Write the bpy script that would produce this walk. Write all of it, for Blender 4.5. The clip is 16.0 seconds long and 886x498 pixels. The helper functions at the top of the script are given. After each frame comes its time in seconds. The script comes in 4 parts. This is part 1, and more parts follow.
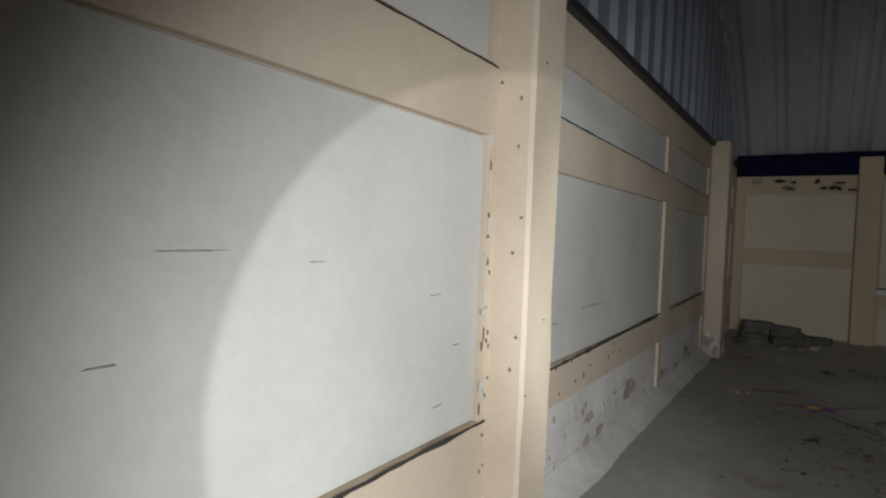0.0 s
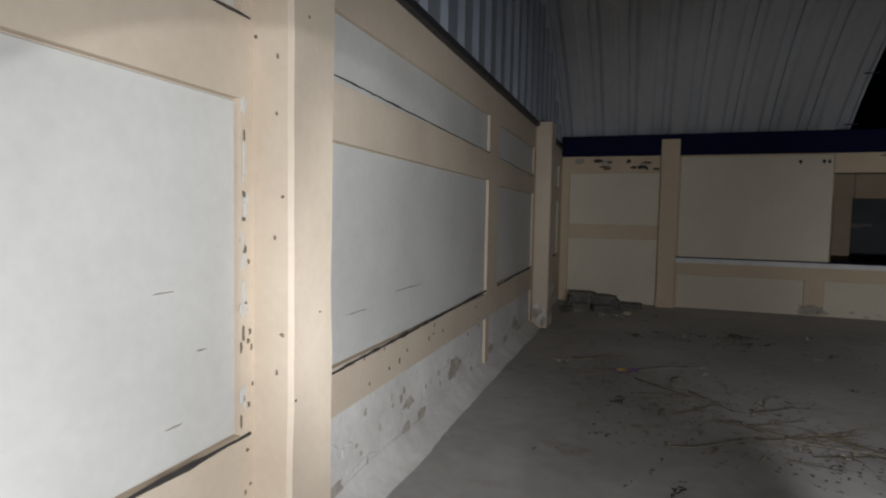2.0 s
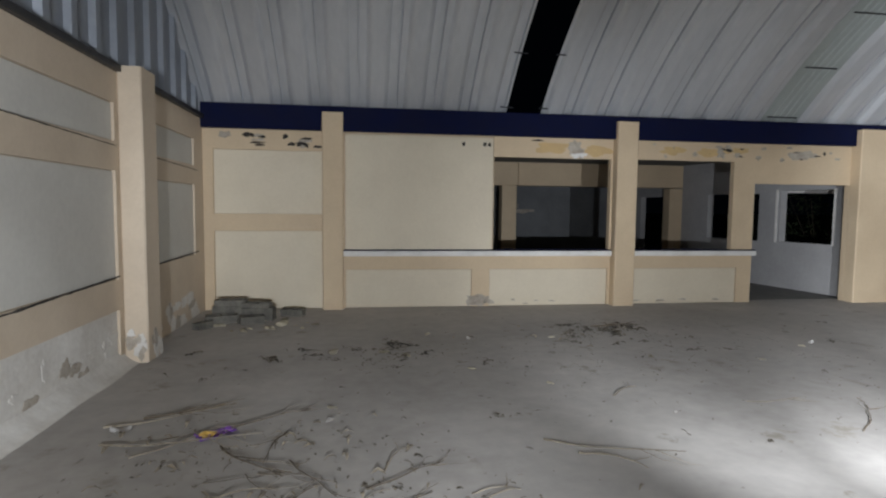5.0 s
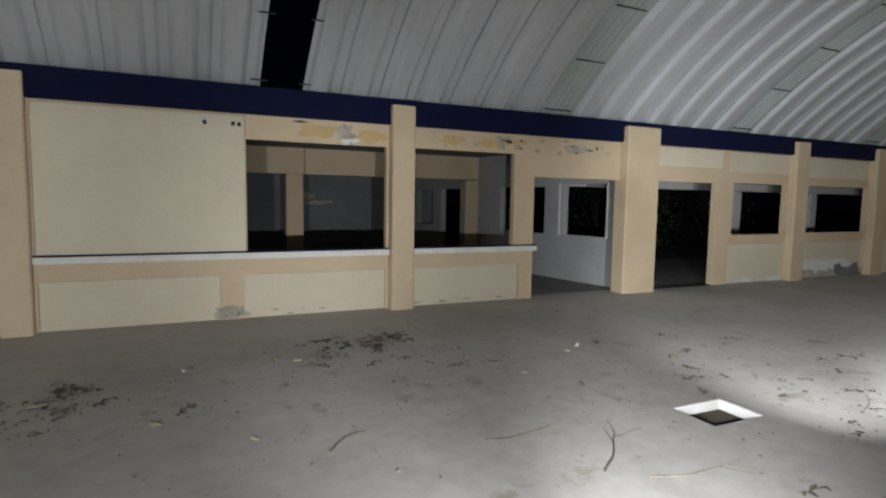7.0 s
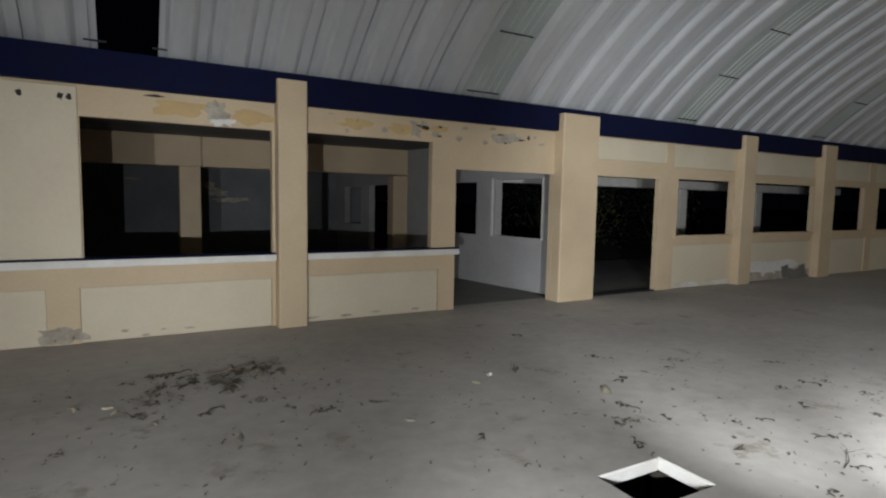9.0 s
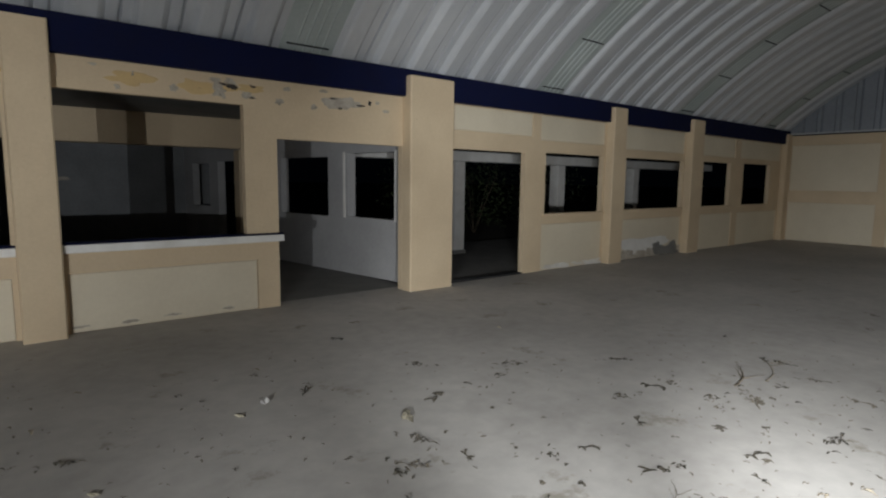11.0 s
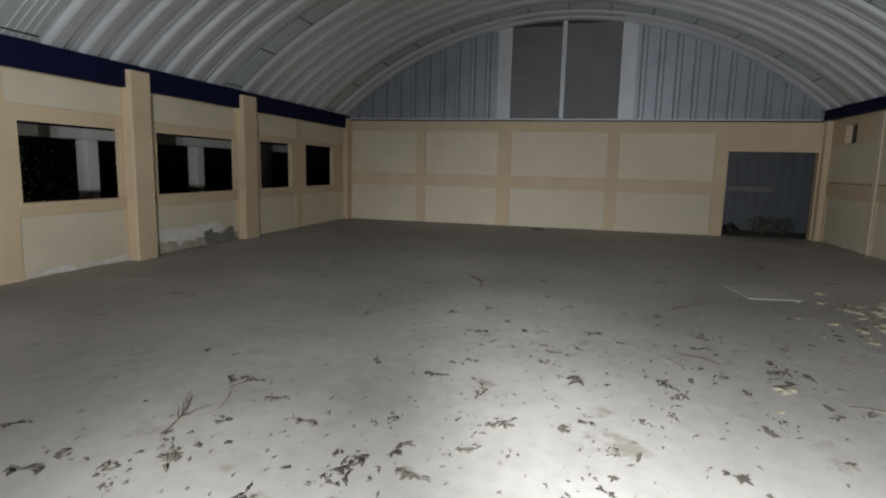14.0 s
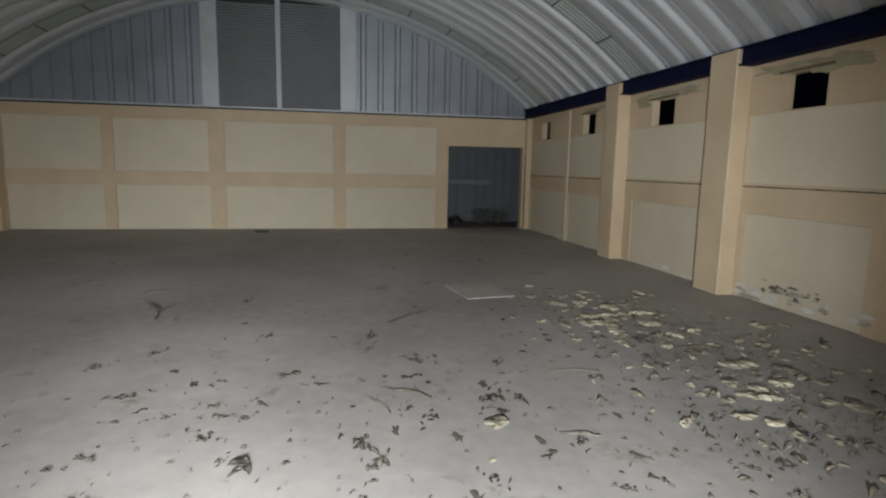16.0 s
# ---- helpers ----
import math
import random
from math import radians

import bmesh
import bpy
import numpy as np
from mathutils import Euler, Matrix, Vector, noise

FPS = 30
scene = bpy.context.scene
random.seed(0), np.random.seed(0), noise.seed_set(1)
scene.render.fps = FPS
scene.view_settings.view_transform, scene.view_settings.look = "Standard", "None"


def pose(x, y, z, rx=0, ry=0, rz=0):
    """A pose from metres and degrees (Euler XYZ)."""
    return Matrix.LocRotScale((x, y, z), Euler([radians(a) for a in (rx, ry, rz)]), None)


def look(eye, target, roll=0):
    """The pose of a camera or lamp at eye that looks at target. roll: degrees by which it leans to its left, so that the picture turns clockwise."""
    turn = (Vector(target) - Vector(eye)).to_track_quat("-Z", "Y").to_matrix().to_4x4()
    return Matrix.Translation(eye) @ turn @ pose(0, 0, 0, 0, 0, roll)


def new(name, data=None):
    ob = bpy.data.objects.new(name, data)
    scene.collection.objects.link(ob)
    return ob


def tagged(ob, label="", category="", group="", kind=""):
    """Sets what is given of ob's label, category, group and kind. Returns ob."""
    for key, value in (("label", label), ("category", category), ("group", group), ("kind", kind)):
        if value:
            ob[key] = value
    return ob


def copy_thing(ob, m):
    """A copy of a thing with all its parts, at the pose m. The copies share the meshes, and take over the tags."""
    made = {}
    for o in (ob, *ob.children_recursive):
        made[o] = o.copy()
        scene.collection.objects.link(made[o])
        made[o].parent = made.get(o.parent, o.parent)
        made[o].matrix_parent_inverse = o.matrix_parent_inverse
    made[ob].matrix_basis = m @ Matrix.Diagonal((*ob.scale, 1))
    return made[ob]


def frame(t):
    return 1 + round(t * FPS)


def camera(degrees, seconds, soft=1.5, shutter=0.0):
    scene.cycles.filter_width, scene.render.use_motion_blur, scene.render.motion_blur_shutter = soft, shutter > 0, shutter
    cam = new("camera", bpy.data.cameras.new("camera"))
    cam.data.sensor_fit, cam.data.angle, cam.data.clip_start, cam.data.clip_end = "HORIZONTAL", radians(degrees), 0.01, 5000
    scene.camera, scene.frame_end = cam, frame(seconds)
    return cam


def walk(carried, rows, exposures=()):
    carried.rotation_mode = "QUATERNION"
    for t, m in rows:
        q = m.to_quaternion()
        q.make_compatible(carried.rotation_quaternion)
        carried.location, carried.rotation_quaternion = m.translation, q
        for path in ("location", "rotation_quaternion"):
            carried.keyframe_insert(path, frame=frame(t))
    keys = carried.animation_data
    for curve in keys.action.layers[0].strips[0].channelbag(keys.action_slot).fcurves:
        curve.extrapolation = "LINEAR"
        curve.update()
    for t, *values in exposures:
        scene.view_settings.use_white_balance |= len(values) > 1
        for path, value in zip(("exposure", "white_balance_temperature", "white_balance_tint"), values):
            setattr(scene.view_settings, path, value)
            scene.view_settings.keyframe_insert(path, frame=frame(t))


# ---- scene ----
cam = camera(76.5, 16.0, soft=2.2)
PATH = [
    (0, (-0.07, -0.078, 1.508), (-1.178, 1.585, 1.443), 2.2),
    (0.5, (-0.056, -0.079, 1.51), (-0.997, 1.685, 1.436), 1.8),
    (1, (-0.069, -0.08, 1.509), (-0.911, 1.732, 1.421), 1.6),
    (1.5, (-0.062, 0.0, 1.502), (-0.829, 1.845, 1.403), 1.5),
    (2, (0.083, 0.274, 1.518), (-0.572, 2.159, 1.398), 1.1),
    (2.5, (0.155, 0.538, 1.501), (-0.407, 2.453, 1.371), 1.0),
    (3, (0.254, 0.875, 1.51), (-0.157, 2.827, 1.379), 1.0),
    (3.5, (0.47, 1.185, 1.532), (0.205, 3.163, 1.402), 0.9),
    (4, (0.595, 1.54, 1.515), (0.414, 3.527, 1.379), 0.9),
    (4.5, (0.77, 1.939, 1.546), (0.806, 3.933, 1.395), 1.1),
    (4.7, (0.849, 2.051, 1.547), (1.013, 4.039, 1.397), 1.1),
    (5, (0.977, 2.277, 1.515), (1.261, 4.251, 1.37), 0.6),
    (5.2, (1.084, 2.396, 1.521), (1.451, 4.355, 1.362), 0.7),
    (7.3, (2.339, 3.284, 1.588), (3.224, 5.069, 1.42), 0.9),
    (7.5, (2.442, 3.377, 1.587), (3.343, 5.155, 1.422), 0.9),
    (8, (2.722, 3.658, 1.543), (3.641, 5.425, 1.363), 0.7),
    (8.5, (3.019, 3.85, 1.565), (3.969, 5.599, 1.374), 0.9),
    (8.7, (3.138, 3.915, 1.555), (4.105, 5.657, 1.374), 1.0),
    (11, (4.744, 4.424, 1.508), (5.991, 5.969, 1.268), 0.7),
    (11.5, (5.059, 4.4, 1.56), (6.433, 5.83, 1.302), 1.1),
    (12, (5.348, 4.417, 1.536), (6.811, 5.756, 1.279), 1.0),
    (12.5, (5.638, 4.381, 1.512), (7.266, 5.517, 1.267), 1.1),
    (13, (5.971, 4.259, 1.529), (7.696, 5.241, 1.289), 1.4),
    (13.5, (6.251, 4.081, 1.579), (8.034, 4.947, 1.316), 1.8),
    (14, (6.485, 3.958, 1.542), (8.407, 4.432, 1.257), 1.4),
    (14.5, (6.775, 3.836, 1.519), (8.749, 3.975, 1.233), 0.8),
    (15, (7.023, 3.685, 1.551), (9.0, 3.604, 1.262), 1.0),
    (15.5, (7.36, 3.57, 1.56), (9.318, 3.322, 1.273), 1.05),
    (16, (7.695, 3.456, 1.57), (9.636, 3.069, 1.284), 1.1),
]
walk(cam, [(t, look(eye, target, roll)) for t, eye, target, roll in PATH],
     [(0.0, -2.2, 6460, 11), (1.2, -2.12, 6420, 12), (2.5, -1.75, 6280, 14), (3.0, -1.15, 6280, 14), (3.5, -0.5, 6300, 14), (4.3, -0.31, 6300, 14), (5.0, -0.15, 6250, 12),
      (8.0, -0.25, 6500, 10), (11.0, -0.6, 6500, 10), (12.0, -0.5, 6500, 10), (13.5, -0.36, 6500, 10), (15.0, -0.15, 6500, 10), (16.0, 0.0, 6500, 10)])

# ---- light: the walker's torch, held still at stations along the walk; a night sky outside ----
world = bpy.data.worlds.new("night")
scene.world = world
world.use_nodes = True
world.node_tree.nodes["Background"].inputs[0].default_value = (0.02, 0.03, 0.05, 1)
world.node_tree.nodes["Background"].inputs[1].default_value = 0.02


def torch(eye, target, watts, cone, blend, tint=(0.90, 0.95, 1.0)):
    data = bpy.data.lights.new("torch", "SPOT")
    data.energy, data.color = watts, tint
    data.spot_size, data.spot_blend = radians(cone), blend
    data.shadow_soft_size = 0.012
    ob = new("torch", data)
    ob.matrix_world = look(eye, target)
    return ob


torch((0.85, -0.15, 1.25), (-1.39, 2.86, 0.62), 1000, 97, 0.8)
torch((0.60, -0.30, 1.40), (-0.98, 1.72, 1.0), 260, 48, 0.07)
torch((0.55, 0.90, 1.15), (-1.74, 4.18, 1.30), 520, 64, 0.7)
torch((1.19, 1.60, 1.10), (1.35, 5.59, 1.30), 900, 54, 0.75)
torch((1.13, 2.26, 1.15), (2.21, 5.38, -0.70), 380, 50, 0.8)
torch((2.60, 3.30, 1.08), (4.60, 7.07, 0.75), 1000, 76, 0.95)
torch((2.95, 3.75, 1.15), (5.35, 5.75, 0.0), 850, 50, 1.0)
torch((5.20, 4.20, 1.08), (8.08, 6.75, 0.90), 1150, 66, 0.8)
torch((4.86, 4.33, 1.20), (7.99, 6.49, 2.62), 900, 58, 0.8)
torch((5.45, 4.31, 1.15), (9.07, 4.95, -0.16), 2200, 58, 1.0)
torch((6.52, 3.81, 1.15), (10.44, 3.03, 0.85), 2300, 76, 0.8)


# ---- materials ----
def nodes_of(name):
    m = bpy.data.materials.new(name)
    m.use_nodes = True
    return m, m.node_tree.nodes, m.node_tree.links, m.node_tree.nodes["Principled BSDF"]


def noisy(name, light, dark, scale=2.0, fine=40.0, rough=0.8, bump=0.25, metal=0.0, spots=None, spot_at=0.62, vary=0.0, dist=0.01, stretch=(1, 1, 1)):
    """Two scales of noise between two colours, optional spots of a third, bump, and a little change from piece to piece."""
    m, n, l, bsdf = nodes_of(name)
    geo = n.new("ShaderNodeNewGeometry")
    mp = n.new("ShaderNodeMapping")
    mp.inputs["Scale"].default_value = stretch
    l.new(geo.outputs["Position"], mp.inputs[0])

    def noise_at(s, detail, rgh=0.6):
        t = n.new("ShaderNodeTexNoise")
        t.inputs["Scale"].default_value, t.inputs["Detail"].default_value, t.inputs["Roughness"].default_value = s, detail, rgh
        l.new(mp.outputs[0], t.inputs["Vector"])
        return t.outputs["Fac"]

    def ramp(fac, a, b):
        r = n.new("ShaderNodeMapRange")
        r.inputs[1].default_value, r.inputs[2].default_value = a, b
        l.new(fac, r.inputs[0])
        return r.outputs[0]

    def mix(fac, a, b):
        x = n.new("ShaderNodeMix")
        x.data_type = "RGBA"
        l.new(fac, x.inputs[0])
        for sock, v in ((x.inputs[6], a), (x.inputs[7], b)):
            if isinstance(v, tuple):
                sock.default_value = (*v, 1)
            else:
                l.new(v, sock)
        return x.outputs[2]

    big, small = noise_at(scale, 6), noise_at(fine, 5)
    add = n.new("ShaderNodeMath")
    add.operation = "MULTIPLY_ADD"
    l.new(small, add.inputs[0])
    add.inputs[1].default_value = 0.45
    l.new(big, add.inputs[2])
    col = mix(ramp(add.outputs[0], 0.48, 0.95), dark, light)
    if spots:
        col = mix(ramp(noise_at(scale * 3.1, 8, 0.7), spot_at, spot_at + 0.07), col, spots)
    if vary:
        info = n.new("ShaderNodeObjectInfo")
        hsv = n.new("ShaderNodeHueSaturation")
        l.new(ramp(info.outputs["Random"], 0, 1), hsv.inputs["Value"])
        hsv.inputs["Value"].links[0].from_node.inputs[3].default_value = 1 - vary
        hsv.inputs["Value"].links[0].from_node.inputs[4].default_value = 1 + vary
        l.new(col, hsv.inputs["Color"])
        col = hsv.outputs[0]
    l.new(col, bsdf.inputs["Base Color"])
    bsdf.inputs["Metallic"].default_value = metal
    rr = ramp(big, 0.3, 0.7)
    rr.node.inputs[3].default_value, rr.node.inputs[4].default_value = max(rough - 0.1, 0.05), min(rough + 0.1, 1)
    l.new(rr, bsdf.inputs["Roughness"])
    bp = n.new("ShaderNodeBump")
    bp.inputs["Strength"].default_value, bp.inputs["Distance"].default_value = bump, dist
    l.new(add.outputs[0], bp.inputs["Height"])
    l.new(bp.outputs[0], bsdf.inputs["Normal"])
    return m


PEACH = noisy("peach_wall_paint", (0.64, 0.505, 0.335), (0.54, 0.415, 0.27), 1.6, 30, 0.75, 0.25, spots=(0.30, 0.22, 0.15), spot_at=0.69)
PEACH_A = noisy("faded_peach_paint", (0.62, 0.515, 0.385), (0.53, 0.43, 0.315), 2.2, 30, 0.75, 0.25, spots=(0.20, 0.15, 0.11), spot_at=0.70)
CREAM = noisy("cream_panel_paint", (0.68, 0.60, 0.455), (0.60, 0.52, 0.385), 1.2, 25, 0.7, 0.15, vary=0.03)
GREYW = noisy("grey_white_panel_paint", (0.60, 0.58, 0.52), (0.50, 0.48, 0.43), 1.3, 22, 0.65, 0.2, spots=(0.36, 0.33, 0.29), spot_at=0.71, vary=0.02)
WHITE = noisy("white_sill_paint", (0.78, 0.76, 0.72), (0.62, 0.59, 0.54), 5, 50, 0.6, 0.2)
FLASH = noisy("pale_flashing_metal", (0.56, 0.57, 0.58), (0.44, 0.45, 0.47), 2, 30, 0.5, 0.1, metal=0.2)
GRIME = noisy("brown_grime", (0.22, 0.17, 0.12), (0.09, 0.07, 0.05), 9, 60, 0.95, 0.4)
SOOT = noisy("dark_crack_dirt", (0.05, 0.042, 0.035), (0.02, 0.018, 0.015), 9, 60, 0.95, 0.5)
BARE = noisy("bare_flaked_plaster", (0.52, 0.46, 0.38), (0.27, 0.23, 0.18), 7, 45, 0.95, 0.6, spots=(0.10, 0.09, 0.08), spot_at=0.60)
SALT = noisy("salt_bloom_plaster", (0.74, 0.71, 0.65), (0.54, 0.50, 0.44), 2.5, 24, 0.95, 0.45, spots=(0.26, 0.235, 0.20), spot_at=0.66)
BLUE = noisy("navy_beam_paint", (0.004, 0.007, 0.036), (0.003, 0.004, 0.022), 3, 40, 0.8, 0.1)
BLUE.node_tree.nodes["Principled BSDF"].inputs["Specular IOR Level"].default_value = 0.15
ROOF = noisy("galvanised_roof_sheet", (0.68, 0.69, 0.70), (0.52, 0.535, 0.555), 0.7, 12, 0.37, 0.08, metal=0.42, stretch=(1, 0.3, 0.3))
GABLE = noisy("blue_grey_gable_sheet", (0.35, 0.375, 0.41), (0.25, 0.27, 0.30), 0.8, 14, 0.45, 0.08, metal=0.4)
LOUVRE = noisy("grey_louvre_metal", (0.44, 0.45, 0.45), (0.34, 0.35, 0.36), 2, 30, 0.55, 0.1, metal=0.2)
FLOOR = noisy("dusty_concrete", (0.46, 0.43, 0.39), (0.29, 0.27, 0.245), 0.55, 7, 0.75, 0.45, spots=(0.26, 0.235, 0.19), spot_at=0.60, dist=0.008)
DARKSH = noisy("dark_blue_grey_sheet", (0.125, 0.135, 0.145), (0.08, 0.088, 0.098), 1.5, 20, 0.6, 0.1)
# dirty concrete, lowered further to carry the shade of the back rooms
SLAB = noisy("shade_darkened_concrete", (0.22, 0.21, 0.195), (0.13, 0.125, 0.115), 2, 25, 0.9, 0.3)
PARTW = noisy("white_partition_paint", (0.42, 0.41, 0.40), (0.31, 0.30, 0.295), 1.2, 20, 0.8, 0.2)
# white wall paint with the unlit rooms' shade put into its colour
BACKW = noisy("shade_darkened_white_paint", (0.22, 0.225, 0.225), (0.14, 0.142, 0.145), 1.2, 20, 0.8, 0.2, spots=(0.20, 0.19, 0.18), spot_at=0.66)
SKYL = noisy("translucent_sheet", (0.40, 0.43, 0.41), (0.30, 0.33, 0.31), 1.2, 25, 0.5, 0.1)
STEEL = noisy("black_steel", (0.03, 0.03, 0.032), (0.015, 0.015, 0.016), 8, 50, 0.5, 0.1)
TWIG = noisy("dry_twig_bark", (0.17, 0.13, 0.085), (0.05, 0.038, 0.025), 20, 90, 0.9, 0.5, vary=0.35)
LEAF = noisy("dead_leaf", (0.15, 0.125, 0.09), (0.035, 0.03, 0.022), 15, 90, 0.85, 0.4, vary=0.5)
STRAW = noisy("pale_dry_frond", (0.34, 0.29, 0.21), (0.09, 0.07, 0.05), 15, 80, 0.85, 0.3, vary=0.2)
CHUNK = noisy("broken_plaster_chunk", (0.50, 0.45, 0.33), (0.20, 0.17, 0.12), 14, 80, 0.95, 0.6, vary=0.4)
BLOCK = noisy("grey_concrete_block", (0.20, 0.185, 0.15), (0.07, 0.065, 0.055), 9, 60, 0.95, 0.6, vary=0.2)
PAPER = noisy("white_litter", (0.55, 0.53, 0.50), (0.38, 0.36, 0.34), 9, 40, 0.6, 0.1)
DULL = noisy("dusty_grey_board", (0.52, 0.49, 0.44), (0.40, 0.38, 0.34), 3, 30, 0.8, 0.2)
PURPLE = noisy("purple_wrapper_film", (0.22, 0.06, 0.50), (0.13, 0.03, 0.32), 20, 60, 0.3, 0.2)
YELLOW = noisy("yellow_wrapper_film", (0.75, 0.50, 0.12), (0.60, 0.36, 0.08), 20, 60, 0.3, 0.2)
DIRT = noisy("dark_floor_dirt", (0.17, 0.145, 0.11), (0.07, 0.06, 0.045), 9, 70, 1.0, 0.6, vary=0.3)
GREEN = noisy("night_foliage", (0.08, 0.11, 0.04), (0.035, 0.05, 0.02), 6, 40, 0.7, 0.2)
EARTH = noisy("bare_earth", (0.14, 0.12, 0.09), (0.07, 0.06, 0.045), 0.8, 12, 1.0, 0.5)


# ---- mesh helpers ----
def mesh_ob(name, verts, faces, material, parent=None, label="", smooth=False):
    me = bpy.data.meshes.new(name)
    me.from_pydata([tuple(v) for v in verts], [], faces)
    me.materials.append(material)
    if smooth:
        me.polygons.foreach_set("use_smooth", [True] * len(me.polygons))
    me.update()
    ob = new(name, me)
    if parent is not None:
        ob.parent = parent
    if label:
        tagged(ob, label)
    return ob


def part(name, bm, material, parent=None, label="", smooth=False):
    bmesh.ops.recalc_face_normals(bm, faces=bm.faces)
    me = bpy.data.meshes.new(name)
    bm.to_mesh(me)
    bm.free()
    me.materials.append(material)
    if smooth:
        me.polygons.foreach_set("use_smooth", [True] * len(me.polygons))
    ob = new(name, me)
    if parent is not None:
        ob.parent = parent
    if label:
        tagged(ob, label)
    return ob


def box(name, lo, hi, material, parent=None, label="", bevel=0.008, segs=1):
    bm = bmesh.new()
    bmesh.ops.create_cube(bm, size=1.0)
    for v in bm.verts:
        for i in range(3):
            v.co[i] = lo[i] + (v.co[i] + 0.5) * (hi[i] - lo[i])
    if bevel:
        bmesh.ops.bevel(bm, geom=bm.edges[:], offset=bevel, segments=segs, affect="EDGES", profile=0.6)
    return part(name, bm, material, parent, label)


class Face:
    """A wall face: u runs along it, d goes into the wall, z up."""

    def __init__(self, axis, plane, inward):
        self.axis, self.plane, self.inward = axis, plane, inward

    def at(self, u, d, z):
        w = self.plane + self.inward * d
        return (u, w, z) if self.axis == "y" else (w, u, z)

    def span(self, u0, u1, d0, d1, z0, z1):
        a, b = self.at(u0, d0, z0), self.at(u1, d1, z1)
        return tuple(map(min, zip(a, b))), tuple(map(max, zip(a, b)))


def relief_wall(name, face, u0, u1, z0, z1, thick, holes, recesses, material, label):
    """One mesh: a thick wall with openings cut through and shallow recesses in its face."""
    us = sorted({u0, u1, *[v for h in holes + recesses for v in h[:2] if u0 <= v <= u1]})
    zs = sorted({z0, z1, *[v for h in holes + recesses for v in h[2:4] if z0 <= v <= z1]})

    def depth(i, j):
        if not (0 <= i < len(us) - 1 and 0 <= j < len(zs) - 1):
            return thick
        cu, cz = (us[i] + us[i + 1]) / 2, (zs[j] + zs[j + 1]) / 2
        for h in holes:
            if h[0] < cu < h[1] and h[2] < cz < h[3]:
                return thick
        for r in recesses:
            if r[0] < cu < r[1] and r[2] < cz < r[3]:
                return r[4]
        return 0.0

    bm = bmesh.new()
    quad = lambda *p: bm.faces.new([bm.verts.new(face.at(*q)) for q in p])
    for i in range(len(us) - 1):
        for j in range(len(zs) - 1):
            d = depth(i, j)
            a, b, lo, hi = us[i], us[i + 1], zs[j], zs[j + 1]
            if d < thick:
                quad((a, d, lo), (b, d, lo), (b, d, hi), (a, d, hi))
                quad((a, thick, lo), (a, thick, hi), (b, thick, hi), (b, thick, lo))
            for di, dj, e in ((1, 0, ((b, lo), (b, hi))), (0, 1, ((a, hi), (b, hi)))):
                o = depth(i + di, j + dj)
                if o != d:
                    (p, q) = e
                    quad((p[0], d, p[1]), (q[0], d, q[1]), (q[0], o, q[1]), (p[0], o, p[1]))
            for di, dj, e in ((-1, 0, ((a, lo), (a, hi))), (0, -1, ((a, lo), (b, lo)))):
                if (i + di < 0 or j + dj < 0) and d != thick:
                    (p, q) = e
                    quad((p[0], d, p[1]), (q[0], d, q[1]), (q[0], thick, q[1]), (p[0], thick, p[1]))
    bmesh.ops.remove_doubles(bm, verts=bm.verts, dist=0.0005)
    ob = part(name, bm, material)
    return tagged(ob, label, "wall", kind="structure")


def panel(wall, face, u0, u1, z0, z1, deep, proud_by, material, label=""):
    """A plaster panel set in its recess, a hair smaller than it, with soft edges."""
    lo, hi = face.span(u0 + 0.004, u1 - 0.004, deep - proud_by, deep + 0.004, z0 + 0.004, z1 - 0.004)
    return box("panel", lo, hi, material, wall, label, bevel=0.006)


def outline(cx, cz, w, h, rnd, n=26, rough=0.35):
    pts = []
    ph = rnd.uniform(0, 50)
    for k in range(n):
        a = 2 * math.pi * k / n
        r = 1 + rough * (noise.noise((math.cos(a) * 2 + ph, math.sin(a) * 2, ph)) * 1.4 + rnd.uniform(-0.25, 0.25))
        pts.append((cx + math.cos(a) * w / 2 * r, cz + math.sin(a) * h / 2 * r))
    return pts


def patch(wall, face, u, z, w, h, d, material, rnd, name="plaster_patch", label="", rough=0.45):
    """A thin ragged scab or bare place on the wall's face."""
    pts = outline(u, z, w, h, rnd, rough=rough)
    pts = [(a, max(b, 0.004)) for a, b in pts]
    n = len(pts)
    verts = [face.at(a, d, b) for a, b in pts] + [face.at(u + (a - u) * 0.93, d - 0.003, z + (b - z) * 0.93) for a, b in pts] + [face.at(u, d - 0.004, z)]
    faces = [(k, (k + 1) % n, n + (k + 1) % n, n + k) for k in range(n)] + [(n + k, n + (k + 1) % n, 2 * n) for k in range(n)]
    return mesh_ob(name, verts, faces, material, wall, label)


def crack(wall, face, u0, u1, z, d, width, rnd, material=SOOT, dz=0.0, name="crack"):
    """A dark, uneven horizontal joint along the wall, a shallow ridge of dirt."""
    n = max(8, int((u1 - u0) / 0.05))
    verts, faces = [], []
    for k in range(n + 1):
        u = u0 + (u1 - u0) * k / n
        c = z + dz * k / n + rnd.uniform(-0.002, 0.002)
        w = width * (0.6 + 0.8 * abs(noise.noise((u * 5, z * 7, 3)))) * rnd.uniform(0.7, 1.2)
        verts += [face.at(u, d, c - w / 2), face.at(u, d - 0.004, c), face.at(u, d, c + w / 2)]
    for k in range(n):
        a = 3 * k
        faces += [(a, a + 3, a + 4, a + 1), (a + 1, a + 4, a + 5, a + 2)]
    return mesh_ob(name, verts, faces, material, wall, "dark dirty joint in the plaster")


R = random.Random(7)
XA, XC, YB, YD = -1.28, 22.03, 10.77, -1.68
TOP = 2.62

